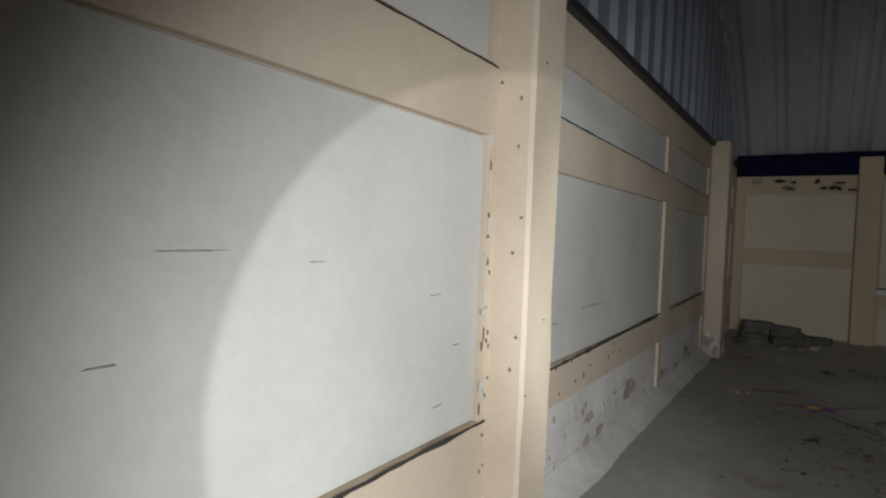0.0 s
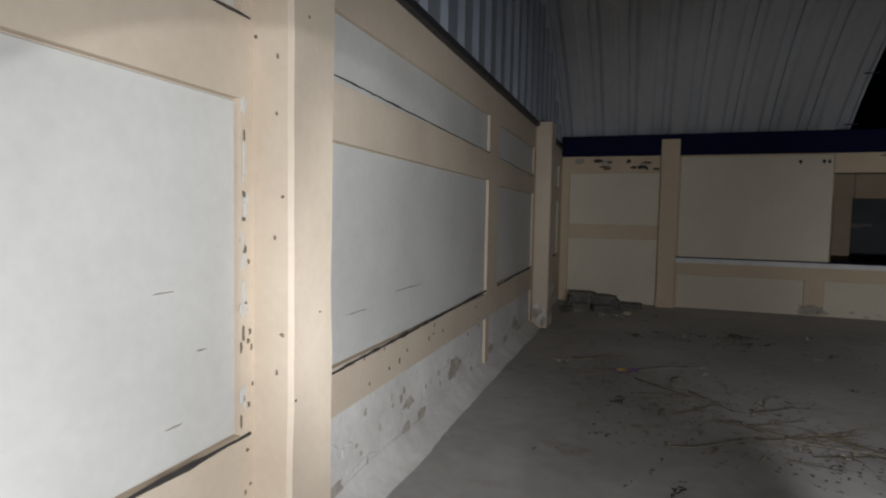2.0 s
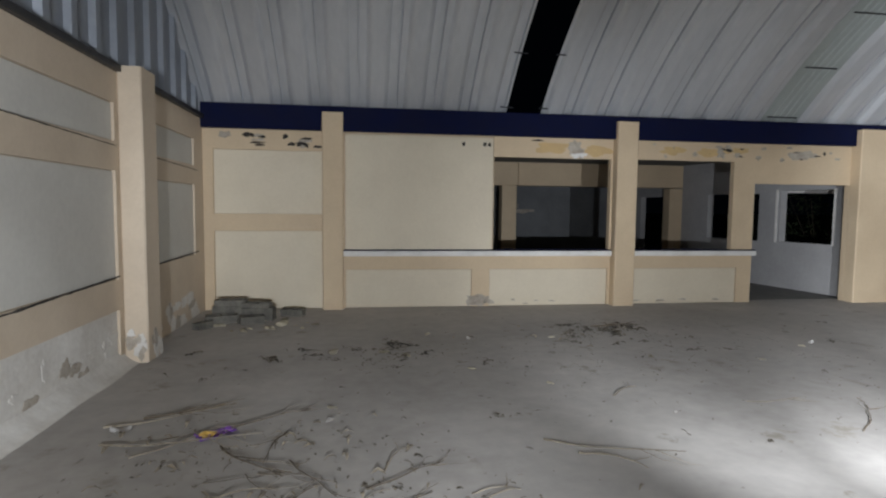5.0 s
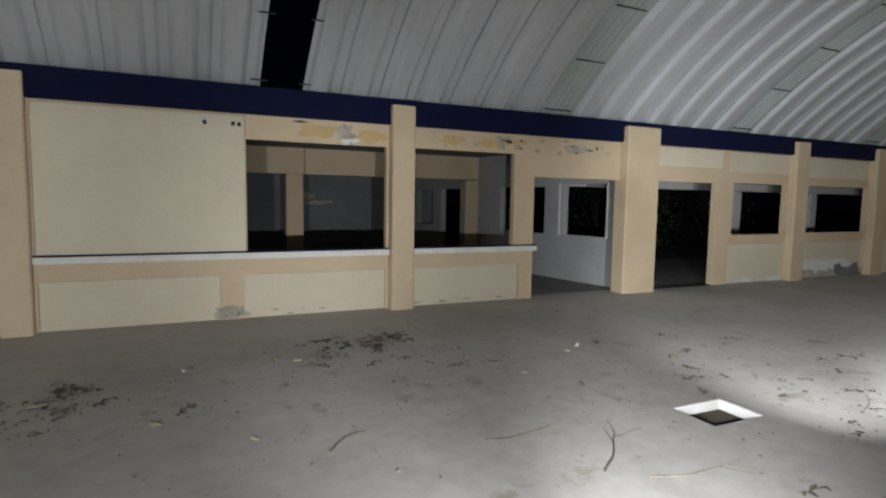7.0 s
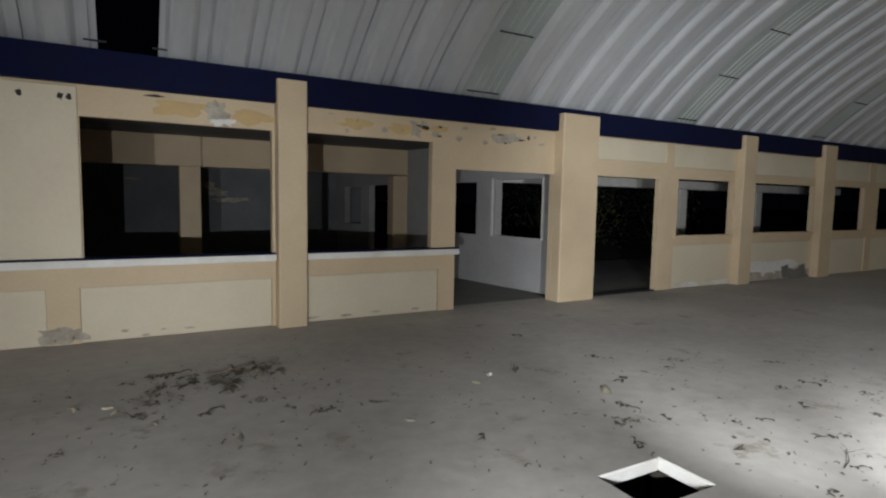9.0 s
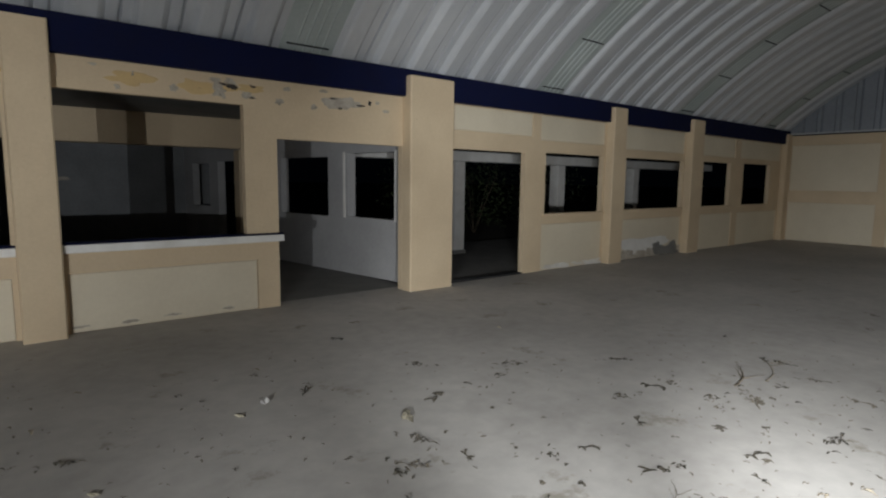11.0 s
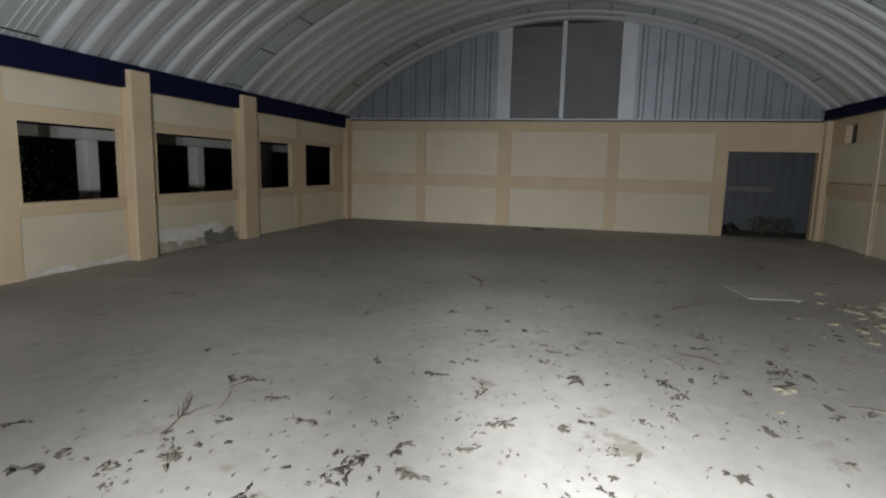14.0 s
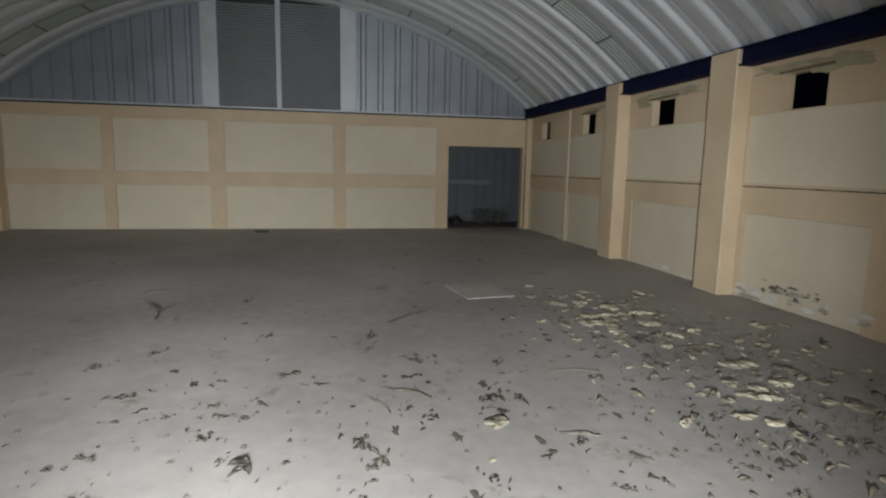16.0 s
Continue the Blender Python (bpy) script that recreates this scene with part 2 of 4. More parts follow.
# ---- floor with the open pit ----
PIT = (5.62, 6.14, 5.84, 6.22)
bm = bmesh.new()
xs = [-1.6] + [x for x in np.arange(-1, 22.1, 0.7) if abs(x - PIT[0]) > 0.3 and abs(x - PIT[1]) > 0.3] + [PIT[0], PIT[1], 22.3]
ys = [-2.1] + [y for y in np.arange(-1.6, 10.7, 0.7) if abs(y - PIT[2]) > 0.3 and abs(y - PIT[3]) > 0.3] + [PIT[2], PIT[3], 10.99]
xs, ys = sorted(float(v) for v in xs), sorted(float(v) for v in ys)
grid = [[bm.verts.new((x, y, 0)) for y in ys] for x in xs]
for i in range(len(xs) - 1):
    for j in range(len(ys) - 1):
        if not (PIT[0] - 0.01 < xs[i] < PIT[1] - 0.01 and PIT[2] - 0.01 < ys[j] < PIT[3] - 0.01):
            bm.faces.new((grid[i][j], grid[i + 1][j], grid[i + 1][j + 1], grid[i][j + 1]))
floor = tagged(part("floor", bm, FLOOR), "dusty grey concrete hall floor strewn with dead leaves", "floor", kind="structure")
pit = tagged(new("floor_pit"), "square open pit with pale rim in the concrete floor", "floor pit", kind="structure")
x0, x1, y0, y1 = PIT
for lo, hi in (((x0 - 0.06, y0 - 0.06, -0.09), (x0, y1 + 0.06, -0.004)), ((x1, y0 - 0.06, -0.09), (x1 + 0.06, y1 + 0.06, -0.004)),
               ((x0, y0 - 0.06, -0.09), (x1, y0, -0.004)), ((x0, y1, -0.09), (x1, y1 + 0.06, -0.004))):
    box("pit_rim", lo, hi, WHITE, pit, bevel=0.01)
for lo, hi in (((x0 - 0.6, y0 - 0.6, -1.5), (x0 - 0.5, y1 + 0.6, -0.01)), ((x1 + 0.5, y0 - 0.6, -1.5), (x1 + 0.6, y1 + 0.6, -0.01)),
               ((x0 - 0.5, y0 - 0.6, -1.5), (x1 + 0.5, y0 - 0.5, -0.01)), ((x0 - 0.5, y1 + 0.5, -1.5), (x1 + 0.5, y1 + 0.6, -0.01))):
    box("pit_side", lo, hi, EARTH, pit, bevel=0)
box("pit_bottom", (x0 - 0.6, y0 - 0.6, -1.6), (x1 + 0.6, y1 + 0.6, -1.502), EARTH, pit, bevel=0)

# ---- wall A: gable end beside the start of the walk ----
FA = Face("x", XA, -1)
panels_a = [(2.05, 5.49, 0.77, 1.86), (2.05, 5.49, 2.13, 2.47), (5.90, 7.88, 0.82, 1.83), (5.90, 7.88, 2.10, 2.45),
            (2.05, 5.49, 0.0, 0.53), (5.62, 7.88, 0.0, 0.53), (8.42, 10.35, 0.85, 1.80), (8.42, 10.35, 2.06, 2.42)]
wall_a = relief_wall("wall_west", FA, 1.9, YB, 0, 2.74, 0.25, [], [(*p, 0.035) for p in panels_a], PEACH_A,
                     "peach plastered wall with recessed grey-white panels")
for p in panels_a:
    panel(wall_a, FA, *p, 0.035, 0.012, GREYW if p[2] > 0.1 else SALT)
FA0 = Face("x", -1.07, -1)
panels_a0 = [(-1.6, 1.70, 0.815, 1.86), (-1.6, 1.70, 2.12, 2.47), (-1.6, 1.70, 0, 0.5)]
wall_a0 = relief_wall("wall_west_near", FA0, YD, 1.9, 0, 2.74, 0.46, [], [(*p, 0.03) for p in panels_a0], PEACH_A,
                      "peach plastered wall bay with large grey-white panel")
for p in panels_a0:
    panel(wall_a0, FA0, *p, 0.03, 0.012, GREYW)
crack(wall_a0, FA0, -1.6, 1.74, 0.81, -0.002, 0.020, R)
crack(wall_a0, FA0, -1.6, 1.74, 2.11, -0.002, 0.012, R)
for u0, u1, za, zb, ua, ub in ((2.0, 5.49, 0.74, 0.80, 2.17, 2.115), (5.9, 7.9, 0.80, 0.845, 2.11, 2.06), (8.4, 10.5, 0.85, 0.88, 2.05, 2.0)):
    crack(wall_a, FA, u0, u1, za, -0.002, 0.022, R, dz=zb - za)
    crack(wall_a, FA, u0, u1, ua, -0.002, 0.012, R, dz=ub - ua)
# rough mortar fillet along the foot of the wall
n = 150
vs, fs = [], []
for k in range(n + 1):
    y = 2.02 + (7.95 - 2.02) * k / n
    h, w = 0.11 + 0.04 * noise.noise((y * 1.1, 0, 0)) + 0.008 * noise.noise((y * 9, 2, 0)), 0.14 + 0.025 * noise.noise((y * 1.3, 5, 0)) + 0.008 * noise.noise((y * 11, 7, 0))
    for q in range(6):
        f = q / 5
        vs.append((XA - 0.02 + (w + 0.02) * f, y, h * (1 - f) ** 1.6 + (0.006 * noise.noise((y * 11, f * 6, 3)) if 0 < q < 5 else 0)))
for k in range(n):
    for q in range(5):
        fs.append((6 * k + q, 6 * k + q + 1, 6 * k + q + 7, 6 * k + q + 6))
mesh_ob("mortar_fillet", vs, fs, SALT, wall_a, "rough pale mortar fillet at the wall foot", smooth=True)


def pillar(name, lo, hi, material, label):
    thing = tagged(new(name), label, "pillar", kind="structure")
    bm = bmesh.new()
    n = 22
    c = 0.014
    x0, y0, x1, y1 = lo[0], lo[1], hi[0], hi[1]
    rings = []
    for k in range(n + 1):
        z = lo[2] + (hi[2] - lo[2]) * k / n
        ring = []
        for x, y in ((x0 + c, y0), (x1 - c, y0), (x1, y0 + c), (x1, y1 - c), (x1 - c, y1), (x0 + c, y1), (x0, y1 - c), (x0, y0 + c)):
            w = 0.004 * noise.noise((x * 3.1, y * 3.1, z * 1.7)) + 0.003 * noise.noise((x * 9, y * 9, z * 6))
            ring.append(bm.verts.new((x + w, y + w, z)))
        rings.append(ring)
    for a, b in zip(rings, rings[1:]):
        for q in range(8):
            bm.faces.new((a[q], a[(q + 1) % 8], b[(q + 1) % 8], b[q]))
    bm.faces.new(rings[-1])
    bm.faces.new(rings[0][::-1])
    part("shaft", bm, material, thing)
    return thing


pil = pillar("pillar", (-1.10, 1.76, 0), (-0.93, 2.02, 2.80), PEACH_A, "peach plastered pillar flecked with dirt beside the wall")
for k in range(12):
    f = Face("y", 1.76, 1) if k % 3 else Face("x", -0.93, -1)
    u = R.uniform(-1.06, -0.95) if k % 3 else R.uniform(1.78, 2.0)
    patch(pil, f, u, R.uniform(0.2, 2.4), R.uniform(0.005, 0.012), R.uniform(0.006, 0.017), -0.001, GRIME, R, "dirt_fleck")
for k in range(34):
    patch(wall_a0, FA0, 1.708 + R.gauss(0, 0.006), R.uniform(0.85, 1.86), R.uniform(0.006, 0.016), R.uniform(0.012, 0.06), -0.001, GREYW if k % 4 else GRIME, R, "paint_chip", rough=0.6)
for k in range(10):
    patch(wall_a0, FA0, 1.73 + R.gauss(0, 0.012), R.uniform(0.6, 1.5), R.uniform(0.006, 0.014), R.uniform(0.006, 0.02), -0.001, GRIME, R, "dirt_fleck")
damp = pillar("pillar", (XA, 7.95, 0), (-1.06, 8.32, 2.80), PEACH_A, "peach plastered pillar with damp grey foot")
for k in range(9):
    patch(damp, Face("y", 7.945, 1), R.uniform(-1.24, -1.10), R.uniform(0.03, 0.32), R.uniform(0.05, 0.09), R.uniform(0.08, 0.2), -0.004, (SALT, BARE)[k % 2], R, "damp_patch", rough=0.3)
for k in range(7):
    patch(damp, Face("x", -1.055, -1), R.uniform(8.0, 8.27), R.uniform(0.03, 0.26), R.uniform(0.06, 0.11), R.uniform(0.08, 0.2), -0.004, (SALT, BARE)[k % 2], R, "damp_patch", rough=0.3)
for k in range(16):
    patch(wall_a, FA, R.uniform(8.4, 10.4), R.uniform(0.03, 0.35), R.uniform(0.15, 0.4), R.uniform(0.08, 0.25), -0.002, (SALT, SALT, BARE)[k % 3], R, "damp_patch", rough=0.4)

# ---- wall B: long side with window openings and two doorways ----
FB = Face("y", YB, 1)
holes_b = [(2.98, 4.87, 0.87, 2.31), (5.25, 7.00, 0.87, 2.32), (7.38, 9.14, -1, 1.97), (10.0, 11.56, -1, 1.98),
           (12.06, 13.66, 0.98, 2.0), (14.40, 16.57, 1.0, 2.0), (17.45, 18.81, 1.01, 2.02), (19.50, 21.10, 1.01, 2.04)]
low_b = [(0.73, 2.65, 0.0, 0.58), (2.93, 4.86, 0.0, 0.58), (5.28, 7.12, 0.0, 0.58)]
bay_b = [(-1.14, 0.40, 0.0, 1.16), (-1.14, 0.40, 1.40, 2.33), (0.72, 2.97, 0.875, 2.60)]
top_b = [(10.05, 11.73, 2.25, 2.61), (11.92, 13.70, 2.20, 2.61), (14.16, 16.58, 2.16, 2.61), (17.12, 19.0, 2.16, 2.61), (19.3, 21.7, 2.16, 2.61)]
foot_b = [(12.0, 13.70, 0.0, 0.80), (14.16, 16.58, 0.0, 0.80), (17.12, 19.0, 0.0, 0.82), (19.3, 21.7, 0.0, 0.82)]
wall_b = relief_wall("wall_north", FB, XA, XC + 0.2, 0, 2.94, 0.10, holes_b, [(*p, 0.03) for p in low_b + bay_b + top_b + foot_b], PEACH,
                     "peach and cream plastered wall with dark window openings and doorways")
for p in low_b + bay_b + top_b + foot_b:
    panel(wall_b, FB, *p, 0.03, 0.014 if p not in bay_b[2:] else 0.028, CREAM)
for x0, x1, out, lab in ((0.40, 0.70, 0.14, "peach plastered pillar between wall bays"), (4.90, 5.24, 0.17, "peach plastered pillar rising between window openings"),
                    (9.14, 9.88, 0.20, "broad peach plastered pillar between two doorways"), (13.72, 14.13, 0.17, "peach plastered pillar between dark windows"),
                    (16.60, 17.09, 0.17, "peach plastered pillar between dark windows"), (21.75, XC, 0.14, "peach plastered corner pillar")):
    pillar("pillar", (x0, YB - out, 0), (x1, YB + 0.01, 2.88), PEACH, lab)
# painted band at the cracked bay and scars of flaked plaster
for k in range(15):
    patch(wall_b, FB, R.uniform(-1.0, 0.35), R.uniform(2.38, 2.55), R.uniform(0.05, 0.22), R.uniform(0.02, 0.10), -0.001, SOOT if k % 3 else BARE, R, rough=0.5)
for u in (2.5, 2.83, 2.9):
    patch(wall_b, FB, u, 2.49, 0.05, 0.06, -0.001, SOOT, R)
for k in range(26):
    patch(wall_b, FB, R.uniform(5.4, 9.0), R.uniform(2.36, 2.58), R.uniform(0.03, 0.14), R.uniform(0.02, 0.07), -0.001, (SOOT, BARE, BARE)[k % 3], R, rough=0.5)
OCHRE = noisy("old_ochre_paint", (0.60, 0.42, 0.20), (0.48, 0.33, 0.16), 3, 40, 0.8, 0.3)
for u, z, w, h, m in ((3.95, 2.47, 0.55, 0.16, OCHRE), (4.62, 2.44, 0.42, 0.17, OCHRE), (4.28, 2.45, 0.20, 0.24, BARE), (4.33, 2.37, 0.26, 0.10, WHITE), (4.2, 2.5, 0.1, 0.12, BARE),
                      (3.65, 2.575, 0.2, 0.03, SOOT), (5.9, 2.47, 0.4, 0.12, OCHRE), (6.6, 2.46, 0.5, 0.13, OCHRE), (6.75, 2.44, 0.14, 0.16, BARE), (7.1, 2.5, 0.3, 0.08, OCHRE)):
    patch(wall_b, FB, u, z, w, h, -0.001 if m is OCHRE else -0.004, m, R, rough=0.5)
patch(wall_b, FB, 8.25, 2.45, 0.5, 0.14, -0.001, BARE, R)
patch(wall_b, FB, 15.2, 0.24, 1.6, 0.36, -0.001, WHITE, R, rough=0.6)
for k in range(16):
    patch(wall_b, FB, R.uniform(14.4, 16.6), R.uniform(0.03, 0.13), R.uniform(0.15, 0.5), R.uniform(0.06, 0.2), -0.003, BARE, R, rough=0.5)
for k in range(14):
    patch(wall_b, FB, R.uniform(15.5, 16.5), R.uniform(0.03, 0.2), R.uniform(0.1, 0.35), R.uniform(0.08, 0.26), -0.006, SLAB, R, rough=0.6)
for k in range(10):
    patch(wall_b, FB, R.uniform(2.9, 7.1), R.uniform(0.02, 0.10), R.uniform(0.05, 0.18), R.uniform(0.015, 0.035), 0.010, BARE, R, "dirt_fleck", rough=0.5)
for k in range(18):
    patch(wall_b, FB, R.uniform(12, 13.7), R.uniform(0.02, 0.08), R.uniform(0.1, 0.3), R.uniform(0.03, 0.08), -0.002, SALT, R, rough=0.5)
for u in (2.8, 2.72):
    patch(wall_b, FB, u, 0.1, 0.3, 0.16, -0.002, BARE, R, rough=0.6)

sill = tagged(new("window_sill"), "white painted concrete sill along the low wall", "window sill", kind="structure")
for a, b in ((0.70, 4.90), (5.24, 7.42)):
    box("sill_board", (a, YB - 0.07, 0.785), (b, YB + 0.0, 0.865), WHITE, sill, bevel=0.012, segs=2)
    box("sill_edge", (a, YB - 0.05, 0.866), (b, YB + 0.12, 0.884), BLUE, sill, bevel=0.003)
for x0, x1, z in ((12.0, 13.8, 0.98), (14.3, 16.7, 1.0), (17.4, 18.9, 1.01), (19.4, 21.2, 1.01)):
    s = tagged(box("window_sill", (x0, YB - 0.035, z - 0.05), (x1, YB + 0.0, z - 0.002), PEACH, bevel=0.008), "narrow peach plastered window sill", "window sill", kind="structure")

sill = tagged(new("door_threshold"), "dark worn steel threshold in the doorway", "threshold", kind="structure")
box("plate", (10.02, YB - 0.02, 0.003), (11.54, YB + 0.16, 0.022), STEEL, sill, bevel=0.004)
# ---- beams at the roof's springing ----
def steel_beam(name, y0, y1, z0, z1):
    thing = tagged(new(name), "navy blue painted steel beam under the roof edge", "beam", kind="structure")
    inner, outer = (y0, y1) if y0 < 5 else (y1, y0)
    box("web", (XA, min(y0, y1), z0), (XC, max(y0, y1), z1), BLUE, thing, bevel=0.006)
    s = 1 if inner > outer else -1
    for z in (z0, z1 - 0.02):
        lo, hi = sorted((inner, inner + s * 0.045))
        box("flange", (XA, lo, z), (XC, hi, z + 0.02), BLUE, thing, bevel=0.004)
    return thing


steel_beam("beam_north", YB - 0.09, YB - 0.005, TOP, 2.97)
steel_beam("beam_south", YD + 0.17, YD + 0.005, 2.88, 3.10)

# ---- wall C: far gable end with doorway ----
FC = Face("x", XC, 1)
rows_c = ((0.0, 1.05), (1.37, 2.58))
cols_c = ((8.62, 10.62), (6.30, 8.37), (3.40, 5.95), (0.80, 3.12))
panels_c = [(a, b, lo, hi) for a, b in cols_c for lo, hi in rows_c]
wall_c = relief_wall("wall_east", FC, YD, YB, 0, 2.84, 0.22, [(-1.50, 0.50, -1, 2.13)], [(*p, 0.03) for p in panels_c], PEACH,
                     "peach plastered end wall with eight cream panels and doorway")
for p in panels_c:
    panel(wall_c, FC, *p, 0.03, 0.014, CREAM)
cap = tagged(new("wall_cap"), "pale metal flashing on top of the end wall", "trim", kind="structure")
box("flashing", (XC - 0.05, YD, 2.875), (XC + 0.1, YB, 2.915), FLASH, cap, bevel=0.004)
box("flashing_gap", (XC - 0.02, YD, 2.84), (XC + 0.1, YB, 2.874), STEEL, cap, bevel=0.0)
cap = tagged(new("wall_cap"), "dark metal flashing on top of the gable wall", "trim", kind="structure")
box("flashing", (XA - 0.1, YD, 2.742), (XA + 0.05, YB, 2.80), STEEL, cap, bevel=0.004)

# ---- wall D: long side with small high windows ----
FD = Face("y", YD, -1)
holes_d = [(12.90, 13.49, 2.30, 2.71), (15.62, 16.24, 2.30, 2.71), (18.26, 18.82, 2.30, 2.71), (20.62, 21.16, 2.30, 2.71),
           (10.1, 10.6, 2.30, 2.71), (7.4, 7.9, 2.30, 2.71), (4.6, 5.1, 2.30, 2.71), (1.8, 2.3, 2.30, 2.71)]
cols_d = ((12.2, 13.95), (14.62, 16.7), (17.5, 19.4), (19.7, 21.8), (9.0, 10.9), (6.2, 8.0), (3.4, 5.0), (0.6, 2.0))
panels_d = [(a, b, 0.0, 1.08) for a, b in cols_d]
wall_d = relief_wall("wall_south", FD, XA - 0.1, XC + 0.2, 0, 3.16, 0.13, holes_d, [(*p, 0.03) for p in panels_d], PEACH,
                     "weathered cream and peach wall with small high windows")
for p in panels_d:
    panel(wall_d, FD, *p, 0.03, 0.016, CREAM)
for a, b in ((14.55, 17.0), (11.2, 14.05), (17.45, 22.0), (8.4, 11.2)):
    crack(wall_d, FD, a, b, 1.41, -0.002, 0.018, R)
    u = tagged(box("panel", (a + 0.05, YD, 1.45), (b - 0.05, YD + 0.004, 2.28), CREAM, wall_d, bevel=0.002))
for x0, x1 in ((14.03, 14.54), (16.95, 17.44), (11.0, 11.5), (8.0, 8.5), (5.0, 5.5), (2.0, 2.5)):
    pillar("pillar", (x0, YD - 0.01, 0), (x1, YD + 0.23, 3.08), PEACH, "peach plastered pillar against the weathered wall")
pillar("pillar", (19.44, YD, 0), (19.6, YD + 0.03, 2.86), CREAM, "slim pale plaster strip on the weathered wall")
pillar("pillar", (21.85, YD, 0), (XC, YD + 0.14, 2.86), PEACH, "peach plastered corner pillar beside the doorway")
for k in range(24):
    patch(wall_d, FD, R.uniform(12.0, 14.0), R.uniform(0.03, 0.22), R.uniform(0.05, 0.3), R.uniform(0.02, 0.08), -0.003, (SALT, BARE, SALT)[k % 3], R, rough=0.5)
for k in range(24):
    patch(wall_d, FD, R.uniform(14.6, 21.5), R.uniform(0.02, 0.1), R.uniform(0.1, 0.4), R.uniform(0.03, 0.08), -0.003, SALT, R, rough=0.5)
OLIVE = noisy("olive_damp_stain", (0.44, 0.38, 0.24), (0.32, 0.275, 0.17), 4, 35, 0.9, 0.3)
for u, z, w, h in ((12.75, 2.74, 0.7, 0.16), (13.6, 2.78, 0.7, 0.10), (15.5, 2.75, 0.9, 0.12), (16.5, 2.7, 0.4, 0.2), (14.65, 2.3, 0.14, 0.7), (18.3, 2.76, 0.8, 0.1)):
    patch(wall_d, FD, u, z, w, h, -0.0055, OLIVE, R, "damp_stain", rough=0.6)
for u, w in ((13.2, 0.75), (15.93, 0.8), (18.54, 0.7)):
    box("lintel", (u - w / 2, YD, 2.715), (u + w / 2, YD + 0.02, 2.745), GRIME, wall_d, bevel=0.005)
for k in range(26):
    patch(wall_d, FD, R.uniform(12.6, 13.6), R.uniform(0.16, 0.30), R.uniform(0.03, 0.16), R.uniform(0.015, 0.045), -0.005, (GRIME, BARE)[k % 2], R, "dirt_fleck", rough=0.5)
for u, w in ((13.4, 0.8), (16.2, 0.7), (15.3, 0.4)):
    patch(wall_d, FD, u, 2.80, w, 0.05, -0.002, BARE, R, rough=0.5)

# ---- arched roof of ribbed sheet, one sheet left out ----
CY, APEX, RAD = (YB + YD) / 2, 5.45, 9.2
HALF = math.asin((YB - CY + 0.25) / RAD)
PITCH, RIB = 0.545, 0.065
GAP = (3.16, 3.705)


def arch_z(y, off=0.0):
    return APEX - RAD + math.sqrt((RAD - off) ** 2 - (y - CY) ** 2)


def roof_profile():
    """(x, drop) across the sheets: pans with one deep round-shouldered rib a sheet."""
    out, x = [], GAP[0] - 9 * PITCH
    while x < XC + 0.3:
        for dx, d in ((0.0, 0.0), (0.05, 0.0), (0.09, 0.75), (0.12, 1.0), (0.30, 1.0), (0.33, 0.75), (0.37, 0.0), (0.475, 0.0), (0.48, -0.75), (0.505, -0.75), (0.51, 0.0)):
            out.append((x + dx, d * RIB))
        x += PITCH
    return out


prof = [p for p in roof_profile() if p[0] < XC + 0.2]
SEG = 72
verts, faces = [], []
for x, d in prof:
    for k in range(SEG + 1):
        a = -HALF + 2 * HALF * k / SEG
        rr = RAD - d + 0.006 * noise.noise((x * 0.9, a * 7, 1.3))
        verts.append((x, CY + rr * math.sin(a), APEX - RAD + rr * math.cos(a)))
for i in range(len(prof) - 1):
    if prof[i][0] > GAP[0] - 0.01 and ((prof[i][0] - GAP[0] + 0.004) % (8 * PITCH)) < PITCH - 0.02:
        continue
    for k in range(SEG):
        a = i * (SEG + 1) + k
        faces.append((a, a + 1, a + SEG + 2, a + SEG + 1))
tagged(mesh_ob("ceiling", verts, faces, ROOF, smooth=False), "arched ceiling of ribbed galvanised steel sheets, one missing", "ceiling", kind="structure")


# ---- gable sheets ----
def gable(name, x, facing, y_from, y_to, base, label):
    """Upright ribbed sheets filling the arch."""
    pr, y = [], y_from
    while y < y_to:
        for dy, d in ((0.0, 0.0), (0.22, 0.0), (0.25, 1.0), (0.34, 1.0), (0.37, 0.0)):
            if y + dy <= y_to:
                pr.append((y + dy, d * 0.05))
        y += 0.42
    pr.append((y_to, 0))
    verts, faces = [], []
    for yy, d in pr:
        verts += [(x + facing * d, yy, base), (x + facing * d, yy, arch_z(yy) + 0.02)]
    for i in range(len(pr) - 1):
        faces.append((2 * i, 2 * i + 2, 2 * i + 3, 2 * i + 1))
    return tagged(mesh_ob(name, verts, faces, GABLE), label, "gable", kind="structure")


gable("gable_west", XA - 0.08, 1, YD - 0.15, YB + 0.15, 2.78, "blue-grey upright ribbed sheets filling the gable")
gable("gable_east", XC + 0.03, -1, 6.36, YB + 0.15, 2.90, "blue-grey upright ribbed sheets beside the louvres")
gable("gable_east", XC + 0.03, -1, YD - 0.15, 2.88, 2.90, "blue-grey upright ribbed sheets beside the louvres")
for a, b in ((6.02, 6.38), (2.85, 3.22)):
    vs = []
    for x in (XC - 0.06, XC + 0.05):
        vs += [(x, a, 2.9), (x, b, 2.9), (x, b, arch_z(b) + 0.02), (x, a, arch_z(a) + 0.02)]
    tagged(mesh_ob("trim", vs, [(0, 1, 2, 3), (7, 6, 5, 4), (0, 4, 5, 1), (1, 5, 6, 2), (2, 6, 7, 3), (3, 7, 4, 0)], FLASH), "pale metal flashing strip beside the louvres", "trim", kind="structure")
